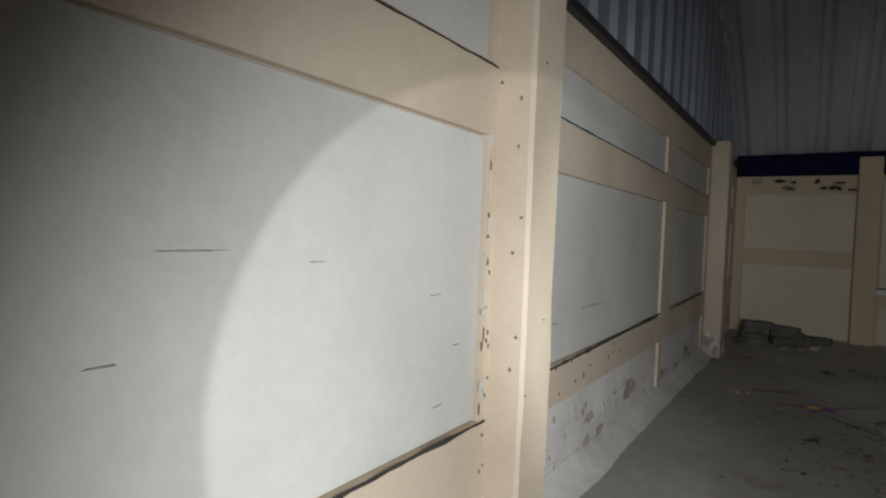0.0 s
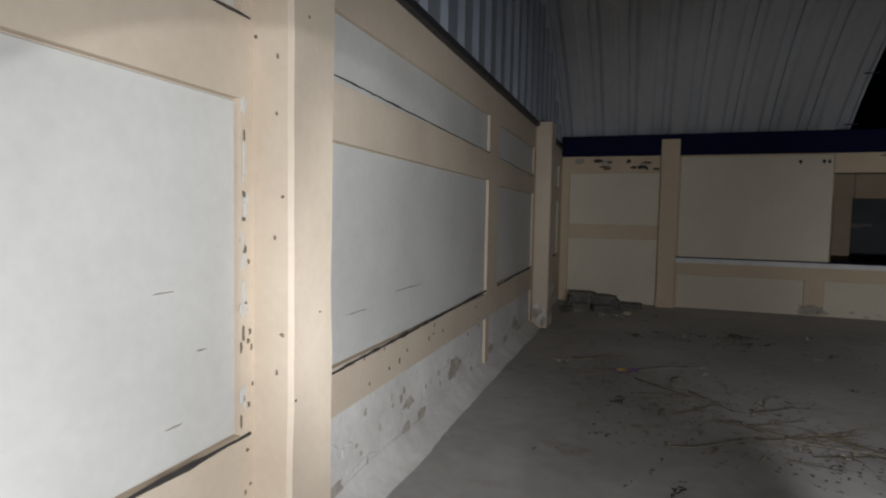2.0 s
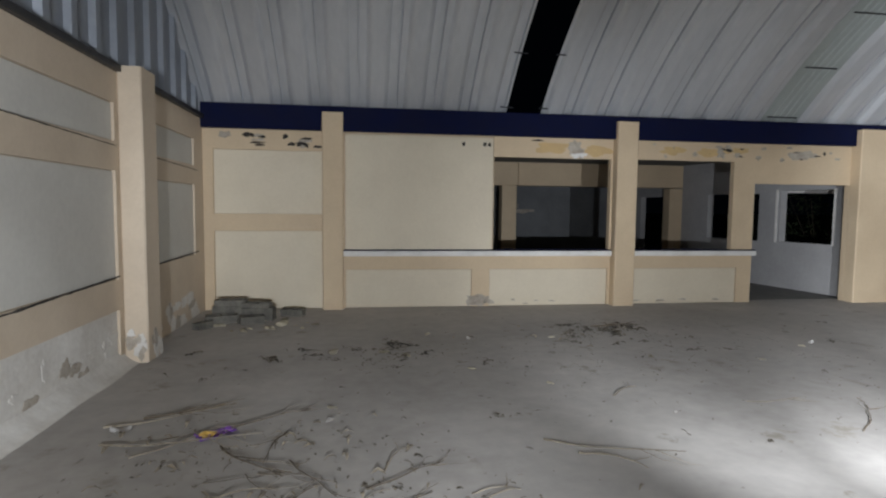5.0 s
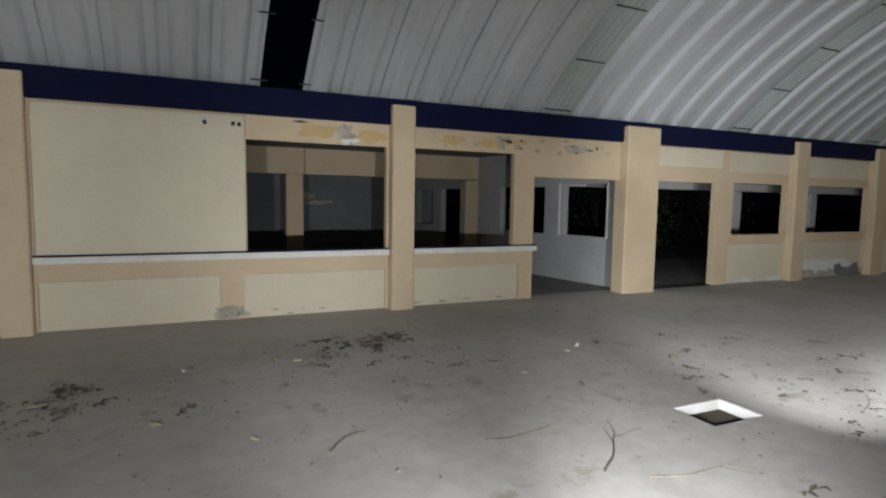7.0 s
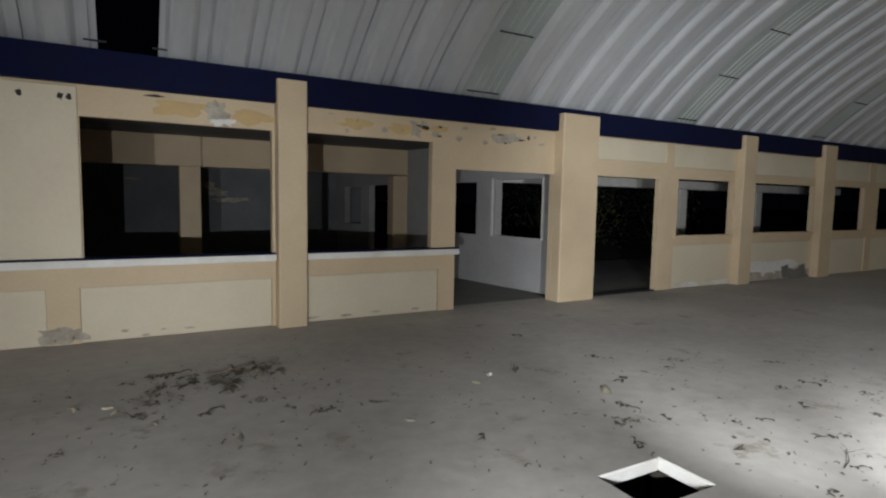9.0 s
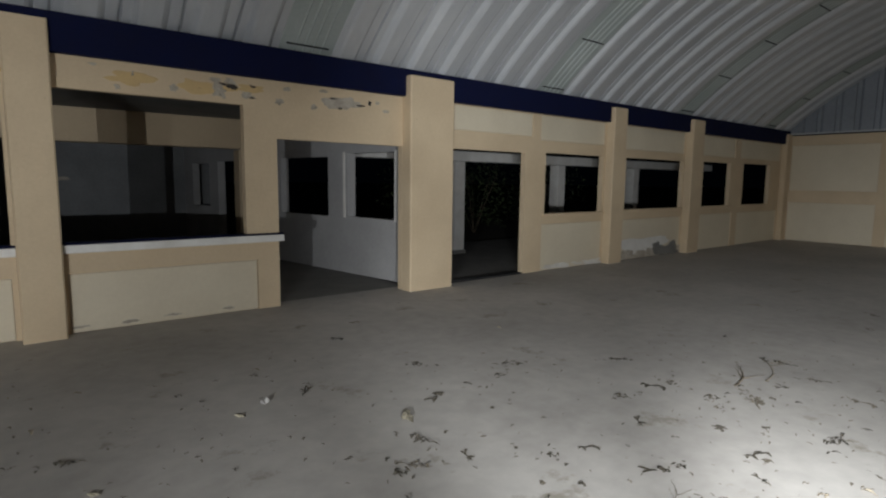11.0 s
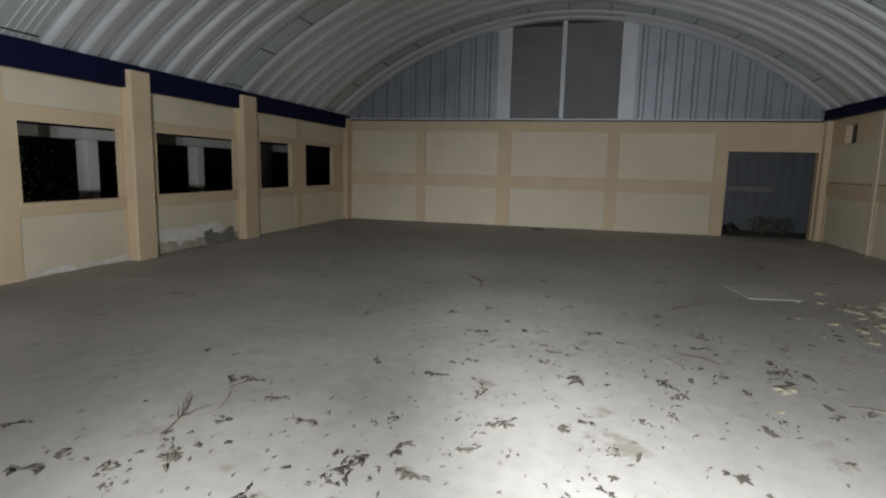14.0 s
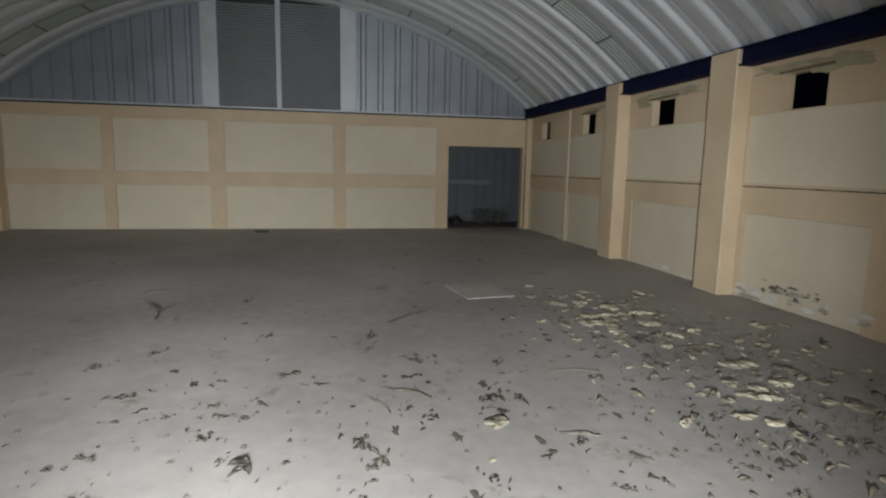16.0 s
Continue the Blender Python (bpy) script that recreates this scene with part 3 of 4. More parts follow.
for y0, y1 in ((3.22, 4.60), (4.72, 6.02)):
    lv = tagged(new("louvre"), "grey metal louvre with many close horizontal slats", "louvre", group="gable louvres", kind="structure")
    top = min(arch_z(y0), arch_z(y1)) - 0.06
    box("backing", (XC + 0.06, y0, 2.9), (XC + 0.08, y1, top + 0.3), STEEL, lv, bevel=0)
    n = int((top - 2.92) / 0.062)
    for k in range(n + 1):
        z = 2.92 + 0.062 * k
        vs = [(XC - 0.02, y0, z), (XC + 0.05, y0, z + 0.06), (XC + 0.055, y0, z + 0.052), (XC - 0.015, y0, z - 0.008)]
        vs += [(a, y1, c) for a, _, c in vs]
        mesh_ob("slat", vs, [(0, 1, 5, 4), (1, 2, 6, 5), (2, 3, 7, 6), (3, 0, 4, 7), (0, 3, 2, 1), (4, 5, 6, 7)], LOUVRE, lv)
tagged(box("trim", (XC - 0.05, 4.60, 2.9), (XC + 0.05, 4.72, arch_z(4.66) + 0.02), FLASH, bevel=0.01), "pale metal mullion between two louvres", "trim", kind="structure")


# ---- skylight sheets, every eighth one, with their cross bars ----
def arc_pt(x, a, drop=0.0):
    return (x, CY + (RAD - drop) * math.sin(a), APEX - RAD + (RAD - drop) * math.cos(a))


for k in (1, 2, 3, 4):
    xa = GAP[0] + 8 * PITCH * k - 0.09
    sky = tagged(new("skylight"), "dull grey-green translucent roof sheet with thin lengthwise ridges", "skylight", group="roof skylights", kind="structure")
    cross = [(0.0, 0), (0.10, 0.0)]
    for q in range(4):
        c = 0.19 + 0.11 * q
        cross += [(c - 0.016, 0.0), (c, 0.014), (c + 0.016, 0.0)]
    cross += [(0.64, 0.0), (PITCH + 0.12, 0)]
    vs, fs = [], []
    for dx, d in cross:
        vs += [arc_pt(xa + dx, -HALF + 2 * HALF * q / SEG, d + 0.002) for q in range(SEG + 1)]
    for i in range(len(cross) - 1):
        for q in range(SEG):
            w = i * (SEG + 1) + q
            fs.append((w, w + 1, w + SEG + 2, w + SEG + 1))
    mesh_ob("sheet", vs, fs, SKYL, sky)
    for q in range(15):
        a = -HALF + 0.045 + (2 * HALF - 0.09) * q / 14
        for da in ((0.0, 0.012) if q in (0, 14) else (0.0,)):
            p0, p1 = arc_pt(xa + 0.06, a + da, 0.03), arc_pt(xa + PITCH + 0.04, a + da, 0.03)
            box("cross_bar", (p0[0], p0[1] - 0.009, p0[2] - 0.009), (p1[0], p0[1] + 0.009, p0[2] + 0.009), STEEL, sky, bevel=0.003)
gap_bars = tagged(new("roof_gap_bars"), "thin steel cross bars where a roof sheet is missing", "roof bars", kind="structure")
for q in range(15):
    a = -HALF + 0.045 + (2 * HALF - 0.09) * q / 14
    p0 = arc_pt(GAP[0], a, 0.03)
    for x0 in (GAP[0] - 0.12, GAP[1] - 0.06):
        box("cross_bar", (x0, p0[1] - 0.009, p0[2] - 0.009), (x0 + 0.2, p0[1] + 0.009, p0[2] + 0.009), STEEL, gap_bars, bevel=0.003)

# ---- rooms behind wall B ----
# floor and ceiling concrete holds the rooms' missing torchlight as darker colour
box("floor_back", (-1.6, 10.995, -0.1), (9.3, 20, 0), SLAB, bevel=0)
tagged(bpy.data.objects["floor_back"], "concrete floor of the back rooms, colour darkened for shade", "floor", kind="structure")
tagged(box("ceiling_back", (-1.6, 10.875, 2.62), (9.95, 20, 2.85), SLAB, bevel=0), "grey concrete slab ceiling of the back rooms, darkened for shade", "ceiling", kind="structure")
# walls darkened in their paint, since the fixed torches over-light these rooms
tagged(box("wall_back", (-1.6, 18.6, 0), (9.3, 18.8, 2.62), BACKW, bevel=0), "stained white back wall, paint darkened for shade", "wall", kind="structure")
tagged(box("wall_back", (-1.6, 10.995, 0), (-1.4, 18.6, 2.62), BACKW, bevel=0), "white side wall of the back rooms, darkened for shade", "wall", kind="structure")
tagged(box("beam_back", (-1.4, 15.3, 2.07), (4.63, 15.62, 2.62), PEACH, bevel=0.01), "peach painted concrete beam in the back room", "beam", kind="structure")
tagged(box("beam_back", (4.64, 17.6, 2.30), (8.9, 17.9, 2.62), PEACH, bevel=0.01), "peach concrete beam near the back wall", "beam", kind="structure")
tagged(box("beam_back", (4.64, 15.3, 2.07), (8.85, 15.6, 2.62), PEACH, bevel=0.01), "peach painted concrete beam in the back room", "beam", kind="structure")
tagged(box("pillar", (4.25, 15.31, 0), (4.61, 15.61, 2.07), PEACH, bevel=0.012), "peach concrete column in the dark back room", "pillar", kind="structure")
back = [o for o in bpy.data.objects if o.name.startswith("wall_back")][0]
for u, z, w, h in ((5.35, 1.62, 0.5, 0.16), (5.7, 1.45, 0.7, 0.12), (5.15, 1.78, 0.25, 0.2), (3.5, 1.9, 0.35, 0.05)):
    patch(back, Face("y", 18.6, 1), u, z, w, h, -0.002, BARE, R, "damp_stain", rough=0.6)
FP = Face("x", 0.0, 1)
part_holes = [(0.36, 1.50, 0.92, 1.93), (2.02, 3.48, 0.90, 1.89), (4.83, 6.0, -1, 1.87), (6.4, 7.25, 0.9, 1.84)]
partition = relief_wall("wall_partition", FP, -0.14, 7.7, 0, 2.62, 0.16, part_holes, [], PARTW, "white plastered partition wall with window openings and doorway")
partition.matrix_world = pose(9.47, 10.995, 0, 0, 0, 8.3)
for u, w in ((1.55, 0.06), (0.32, 0.05), (4.72, 0.12)):
    t = box("jamb", (-0.012, u, 0.9 if w < 0.1 else 0.0), (0.0, u + w, 1.95), WHITE, partition, bevel=0.003)
tagged(box("pillar", (8.5, 15.3, 0), (8.85, 15.6, 2.05), PEACH, bevel=0.01), "peach plaster post beside the partition doorway", "pillar", kind="structure")

# ---- covered walk and yard outside the far windows ----
ground = tagged(new("ground"), "bare dark earth yard around the hall", "ground", kind="structure")
box("earth", (-300, 20, -0.2), (300, 300, -0.12), EARTH, ground, bevel=0)
box("earth", (9.3, 15.2, -0.2), (300, 20, -0.12), EARTH, ground, bevel=0)
box("earth", (26, -300, -0.2), (300, 15.2, -0.12), EARTH, ground, bevel=0)
box("earth", (-300, -300, -0.2), (26, -2.1, -0.12), EARTH, ground, bevel=0)
box("earth", (-300, -2.1, -0.2), (-1.65, 20, -0.12), EARTH, ground, bevel=0)
tagged(box("pavement", (9.3, 10.995, -0.14), (26, 15.2, -0.03), SLAB, bevel=0), "grey concrete walk outside the hall", "pavement", kind="structure")
tagged(box("beam_outside", (9.9, 13.5, 1.93), (23.5, 13.78, 2.14), WHITE, bevel=0.012), "white painted beam over the outdoor walk", "beam", kind="structure")
for x in (12.38, 15.68, 18.95, 22.2):
    c = tagged(new("column"), "slim white painted column of the outdoor walk", "column", group="walk columns", kind="structure")
    box("shaft", (x, 13.5, -0.03), (x + 0.27, 13.77, 1.925), WHITE, c, bevel=0.012, segs=2)
    box("base", (x - 0.03, 13.47, -0.03), (x + 0.30, 13.80, 0.05), SLAB, c, bevel=0.01)

# ---- passage beyond the doorway in wall C ----
tagged(box("floor_passage", (22.3, -2.6, -0.1), (25, 1.6, -0.01), SLAB, bevel=0), "dirty concrete floor of the passage, darkened for shade", "floor", kind="structure")
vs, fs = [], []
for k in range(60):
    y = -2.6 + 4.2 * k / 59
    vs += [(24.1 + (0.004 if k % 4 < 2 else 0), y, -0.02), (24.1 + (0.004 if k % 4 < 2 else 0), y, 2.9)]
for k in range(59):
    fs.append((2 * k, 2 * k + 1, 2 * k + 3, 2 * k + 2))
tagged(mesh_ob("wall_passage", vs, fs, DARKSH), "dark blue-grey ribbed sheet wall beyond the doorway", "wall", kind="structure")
tagged(box("trim", (24.04, -1.2, 1.10), (24.09, 0.6, 1.24), BACKW, bevel=0.006), "pale rail on the sheet wall", "trim", kind="structure")
# side walls share the white paint that is darkened for shade
tagged(box("wall_passage_side", (22.25, 1.45, 0), (24.3, 1.6, 2.9), BACKW, bevel=0), "side wall of the passage, paint darkened for shade", "wall", kind="structure")
tagged(box("wall_passage_side", (22.25, -2.6, 0), (24.3, -2.45, 2.9), BACKW, bevel=0), "side wall of the passage, paint darkened for shade", "wall", kind="structure")
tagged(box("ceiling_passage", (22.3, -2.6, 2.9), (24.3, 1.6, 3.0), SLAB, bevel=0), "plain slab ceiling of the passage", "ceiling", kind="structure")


# ---- litter on the floor ----
def leaf_bm(bm, rnd, size, at=(0, 0), curl=0.6):
    """One curled dead leaf as a bent strip with a thin thickness of its own curl."""
    n, turn, kink = 6, rnd.uniform(0, 6.28), rnd.uniform(-0.25, 0.3)
    wide, hump = size * rnd.uniform(0.15, 0.45), size * curl * rnd.uniform(0.08, 0.45)
    rows = []
    for k in range(n + 1):
        s = k / n
        w = wide * math.sin(math.pi * min(max(s * 0.9 + 0.06, 0), 1)) ** 0.8
        z = 0.004 + hump * math.sin(math.pi * s) + rnd.uniform(0, 0.006)
        bend = kink * size * math.sin(s * 4.2 + turn)
        row = []
        for c in (-1, 0, 1):
            x, y = (s - 0.5) * size, c * w / 2 + bend * 0.5
            row.append(bm.verts.new((at[0] + x * math.cos(turn) - y * math.sin(turn), at[1] + x * math.sin(turn) + y * math.cos(turn), max(0.002, z + abs(c) * w * 0.35 * rnd.uniform(0.2, 1)))))
        rows.append(row)
    for a, b in zip(rows, rows[1:]):
        for c in (0, 1):
            bm.faces.new((a[c], a[c + 1], b[c + 1], b[c]))


def tube_bm(bm, pts, radii, sides=5):
    rings = []
    for k, p in enumerate(pts):
        d = (Vector(pts[min(k + 1, len(pts) - 1)]) - Vector(pts[max(k - 1, 0)])).normalized()
        u = d.cross(Vector((0, 0, 1)))
        u = u.normalized() if u.length > 1e-4 else Vector((1, 0, 0))
        v = u.cross(d)
        rings.append([bm.verts.new(Vector(p) + (u * math.cos(6.2832 * q / sides) + v * math.sin(6.2832 * q / sides)) * radii[k]) for q in range(sides)])
    for a, b in zip(rings, rings[1:]):
        for q in range(sides):
            bm.faces.new((a[q], a[(q + 1) % sides], b[(q + 1) % sides], b[q]))
    bm.faces.new(rings[0][::-1])
    bm.faces.new(rings[-1])


def twig_points(rnd, length, wander=0.25, lift=0.02, n=9):
    a, x, y, pts = rnd.uniform(-0.3, 0.3), 0.0, 0.0, []
    for k in range(n + 1):
        pts.append((x, y, 0.008 + lift * abs(math.sin(3.1 * k / n + rnd.uniform(-0.3, 0.3)))))
        a += rnd.uniform(-wander, wander)
        x += math.cos(a) * length / n
        y += math.sin(a) * length / n
    return pts


def leaf_clump(rnd, count, spread, size, label):
    bm = bmesh.new()
    for _ in range(count):
        leaf_bm(bm, rnd, size * rnd.uniform(0.6, 1.3), (rnd.gauss(0, spread), rnd.gauss(0, spread * 0.6)))
    return tagged(part("dead_leaves", bm, LEAF), label, "dead leaves", "leaves scattered on the floor")


def twig(rnd, length, radius, material, label, shoots=2):
    thing = tagged(new("twig"), label, "twig", "twigs scattered on the floor")
    pts = twig_points(rnd, length)
    bm = bmesh.new()
    tube_bm(bm, pts, [radius * (1 - 0.7 * k / len(pts)) for k in range(len(pts))])
    part("stem", bm, material, thing)
    for _ in range(shoots):
        k = rnd.randrange(2, len(pts) - 1)
        side = rnd.choice((-1, 1))
        base = pts[k]
        q = [(base[0] + length * 0.08 * i, base[1] + side * length * 0.05 * i * rnd.uniform(0.7, 1.3), base[2] + 0.004 * i) for i in range(5)]
        bm = bmesh.new()
        tube_bm(bm, q, [radius * 0.5 * (1 - 0.18 * i) for i in range(5)], 4)
        part("shoot", bm, material, thing)
    return thing


def chunk(rnd, size, material, name, label, category, group=""):
    bm = bmesh.new()
    bmesh.ops.create_icosphere(bm, subdivisions=2, radius=0.5)
    sx, sy, sz = size * rnd.uniform(0.8, 1.4), size * rnd.uniform(0.6, 1.0), size * rnd.uniform(0.22, 0.4)
    ph = rnd.uniform(0, 90)
    for v in bm.verts:
        r = 1 + 0.9 * noise.noise(v.co * 2.9 + Vector((ph, 0, 0))) + 0.3 * noise.noise(v.co * 7 + Vector((ph, 9, 0)))
        v.co = Vector((v.co.x * sx * r, v.co.y * sy * r, max(v.co.z * r, -0.3) * sz + sz * 0.3))
    return tagged(part(name, bm, material), label, category, group)


G = random.Random(21)
clumps = [leaf_clump(G, c, s, z, lab) for c, s, z, lab in (
    (3, 0.025, 0.055, "few curled brown dead leaf scraps on concrete"), (5, 0.04, 0.055, "curled dark dead leaves on concrete"),
    (9, 0.06, 0.06, "small heap of dark dead leaves"), (6, 0.06, 0.08, "long shrivelled dead leaves and stalks"),
    (14, 0.085, 0.065, "loose clump of shrivelled dead leaves"), (2, 0.012, 0.04, "small dark leaf scrap on concrete"))]
HOMES = [(9.0, 3.2), (9.8, 1.2), (8.6, 5.0), (10.6, 3.9), (11.2, 2.4), (7.9, 4.4)]
for ob, (x, y) in zip(clumps, HOMES):
    ob.matrix_world = pose(x, y, 0.001, 0, 0, G.uniform(0, 360))


def clear(x, y):
    return not (PIT[0] - 0.15 < x < PIT[1] + 0.15 and PIT[2] - 0.15 < y < PIT[3] + 0.15)


def scatter(count, cx, cy, sx, sy, kinds, scale=(0.4, 0.9)):
    done = 0
    while done < count:
        x, y = G.gauss(cx, sx), G.gauss(cy, sy)
        if not (-0.95 < x < 21.8 and -1.4 < y < 10.5 and clear(x, y)):
            continue
        ob = kinds[int(G.random() ** 1.3 * len(kinds))]
        s = G.uniform(*scale)
        c = copy_thing(ob, pose(x, y, 0.001, 0, 0, G.uniform(0, 360)))
        c.scale = (s * 1.3, s * 0.8, s * G.uniform(0.5, 0.85))
        done += 1


few = [clumps[5], clumps[0], clumps[1], clumps[3], clumps[2], clumps[4]]
scatter(120, 9.6, 3.3, 1.9, 1.6, few)
scatter(50, 11.3, 2.4, 1.6, 1.5, few)
scatter(35, 13.2, 3.0, 2.5, 2.0, few)
scatter(45, 10.8, 0.3, 1.3, 0.8, few)
scatter(70, 8.8, 4.7, 1.3, 1.1, few)
scatter(45, 7.9, 5.7, 1.0, 0.9, few)
scatter(60, 13.2, 0.5, 0.75, 0.45, few)
scatter(40, 11.4, -0.1, 0.9, 0.6, few)
scatter(26, 6.6, 6.6, 1.4, 1.2, few, (0.5, 1.0))
scatter(30, 3.3, 8.0, 1.6, 0.8, few, (0.5, 1.0))
scatter(34, 3.9, 8.9, 0.45, 0.22, few, (0.8, 1.4))
scatter(14, 0.5, 7.6, 0.7, 0.6, few, (0.6, 1.2))
scatter(20, 1.3, 8.2, 0.4, 0.25, few, (0.7, 1.3))
scatter(26, 1.4, 4.9, 0.9, 0.8, few, (0.5, 0.9))

twigs = [twig(G, 0.55, 0.005, TWIG, "thin dry brown twig with short shoots", 3), twig(G, 0.35, 0.005, STRAW, "short pale straw-coloured stalk", 1),
         twig(G, 0.9, 0.0055, STRAW, "long pale dry frond stalk", 2), twig(G, 0.7, 0.008, TWIG, "crooked dark dry branch", 4)]
for ob, (x, y, a) in zip(twigs, ((1.0, 5.2, 20), (1.1, 5.4, 70), (2.15, 5.72, -34), (0.9, 4.6, 10))):
    ob.matrix_world = pose(x, y, 0.002, 0, 0, a)
for k, x, y, a, s in ((2, -0.75, 6.25, 12, 1.0), (2, -0.65, 5.95, -10, 1.1), (3, -0.55, 6.4, 8, 0.9), (0, 0.1, 6.15, 20, 1.1), (2, -0.4, 5.75, 35, 0.8), (3, 0.1, 5.85, -60, 0.9),
                      (0, 0.55, 5.6, -70, 1.0), (1, 0.2, 5.2, 15, 1.0), (3, 0.7, 4.9, -35, 1.0), (2, 1.0, 4.7, -25, 0.9), (1, 1.5, 4.9, 40, 1.1), (0, 1.2, 4.4, 5, 1.0),
                      (3, 1.6, 4.6, -15, 0.8), (2, 0.3, 4.2, 20, 0.9), (0, 0.2, 3.3, -20, 0.9), (3, 0.35, 3.05, 60, 0.6), (1, 0.1, 3.2, 20, 0.8), (1, 2.3, 5.5, -30, 1.2),
                      (2, 4.0, 6.25, -10, 0.6), (0, 4.1, 8.9, 20, 0.9), (3, 3.9, 9.1, -5, 0.9), (1, 3.0, 6.5, 40, 1.0), (0, 4.4, 5.6, 30, 1.2), (2, 4.6, 5.45, -20, 0.8),
                      (3, 7.2, 5.3, -30, 0.6), (2, 7.5, 5.1, -25, 0.5), (0, 7.0, 5.6, 10, 0.6), (3, 9.0, 6.2, 5, 0.8), (2, 9.3, 6.1, 8, 0.7), (0, 13.2, 2.9, -60, 0.9),
                      (3, 11.3, 2.8, 40, 0.5), (0, 11.1, 3.1, 10, 0.5), (2, 11.6, 1.4, 70, 0.5), (1, 10.6, 1.9, 80, 0.7), (3, 12.0, 0.2, 60, 0.5), (0, 10.3, 0.3, 100, 0.6), (3, 13.6, 5.2, 5, 1.1)):
    c = copy_thing(twigs[k], pose(x, y, 0.003, 0, 0, a))
    c.scale = (s, s, s)

for k in range(26):
    f = G.random()
    c = copy_thing(twigs[(0, 3, 1)[k % 3]], pose(-0.1 + 1.7 * f + G.gauss(0, 0.25), 5.9 - 1.4 * f + G.gauss(0, 0.3), 0.003, 0, 0, G.gauss(-25, 40)))
    s = G.uniform(0.3, 0.8)
    c.scale = (s, s, s)

# pale leaf and bark litter among the twigs, and the finest crumbs
bm = bmesh.new()
C = random.Random(5)
for cx, cy, sx, sy, count in ((0.3, 5.9, 0.5, 0.35, 140), (0.6, 4.9, 0.55, 0.5, 240), (1.3, 4.5, 0.6, 0.35, 160), (0.3, 3.2, 0.2, 0.2, 40), (1.3, 8.0, 0.4, 0.3, 70), (3.9, 8.9, 0.5, 0.25, 120),
                              (7.3, 5.2, 0.5, 0.4, 120), (12.8, 0.3, 1.2, 0.6, 700), (10.8, 0.2, 0.9, 0.7, 600), (9.8, 3.2, 2.2, 1.8, 500), (8.7, 4.8, 1.2, 1.0, 350), (4.5, 7.3, 2.0, 1.2, 420)):
    for _ in range(count):
        x, y = C.gauss(cx, sx), C.gauss(cy, sy)
        if -0.9 < x < 21 and -1.4 < y < 10.4 and clear(x, y):
            leaf_bm(bm, C, C.uniform(0.01, 0.04), (x, y), 0.35)
tagged(part("leaf_crumbs", bm, DIRT), "fine dark leaf crumbs and dirt scattered on concrete", "litter", kind="stuff")
bm = bmesh.new()
for cx, cy, sx, sy, count in ((0.2, 5.9, 0.4, 0.25, 40), (0.7, 4.9, 0.5, 0.4, 60), (1.2, 4.55, 0.5, 0.25, 50), (13.0, 0.4, 0.8, 0.5, 170), (10.9, 0.3, 0.9, 0.7, 170), (7.4, 5.15, 0.3, 0.15, 30), (3.6, 8.6, 1.0, 0.5, 30)):
    for _ in range(count):
        x, y = C.gauss(cx, sx), C.gauss(cy, sy)
        if -0.9 < x < 21 and -1.4 < y < 10.4 and clear(x, y):
            leaf_bm(bm, C, C.uniform(0.03, 0.10), (x, y), 0.7)
tagged(part("straw_litter", bm, STRAW), "pale straw and bark litter scattered on concrete", "litter", kind="stuff")

# dirt smears lying on the concrete
for k in range(60):
    x, y = C.gauss(10.0, 2.3), C.gauss(2.6, 2.0)
    if not (6.6 < x < 16 and -1.3 < y < 6.5):
        continue
    pts = outline(x, y, C.uniform(0.04, 0.13), C.uniform(0.03, 0.08), C, 18, 0.8)
    mesh_ob("dirt_smear", [(a, b, 0.0015) for a, b in pts] + [(x, y, 0.004)], [(q, (q + 1) % 18, 18) for q in range(18)], DIRT, floor)

# plaster rubble and stones
chunks = [chunk(G, s, CHUNK, "plaster_chunk", "broken pale plaster chunk lying on concrete", "rubble", "plaster rubble on the floor") for s in (0.07, 0.10, 0.13, 0.05)]
for ob, (x, y) in zip(chunks, ((10.71, 1.23), (11.14, 1.34), (13.3, 0.3), (13.0, 0.8))):
    ob.matrix_world = pose(x, y, 0, 0, 0, G.uniform(0, 360))
for k in range(250):
    x, y = (G.gauss(13.3, 0.6), G.gauss(0.55, 0.4)) if k < 120 else (G.gauss(12.0, 0.8), G.gauss(-0.1, 0.45)) if k < 180 else (G.gauss(10.9, 0.8), G.gauss(0.1, 0.75))
    if y > -1.3:
        s = G.uniform(0.4, 1.25)
        copy_thing(chunks[k % 4], pose(x, y, 0, 0, 0, G.uniform(0, 360))).scale = (s, s, s)
for x, y, s in ((-0.04, 9.62, 1.9), (0.68, 8.13, 1.3), (1.43, 7.94, 0.9), (1.2, 8.1, 0.8), (5.04, 7.42, 0.45), (3.94, 7.64, 0.7), (6.74, 7.24, 1.2), (1.75, 8.9, 0.7), (3.2, 8.6, 0.5), (5.9, 7.9, 0.5),
                (0.75, 6.5, 0.6), (8.8, 8.5, 0.4), (2.0, 7.4, 0.6), (2.6, 6.9, 0.5), (-0.4, 9.4, 0.6)):
    copy_thing(chunks[1], pose(x, y, 0, 0, 0, G.uniform(0, 360))).scale = (s, s, s)


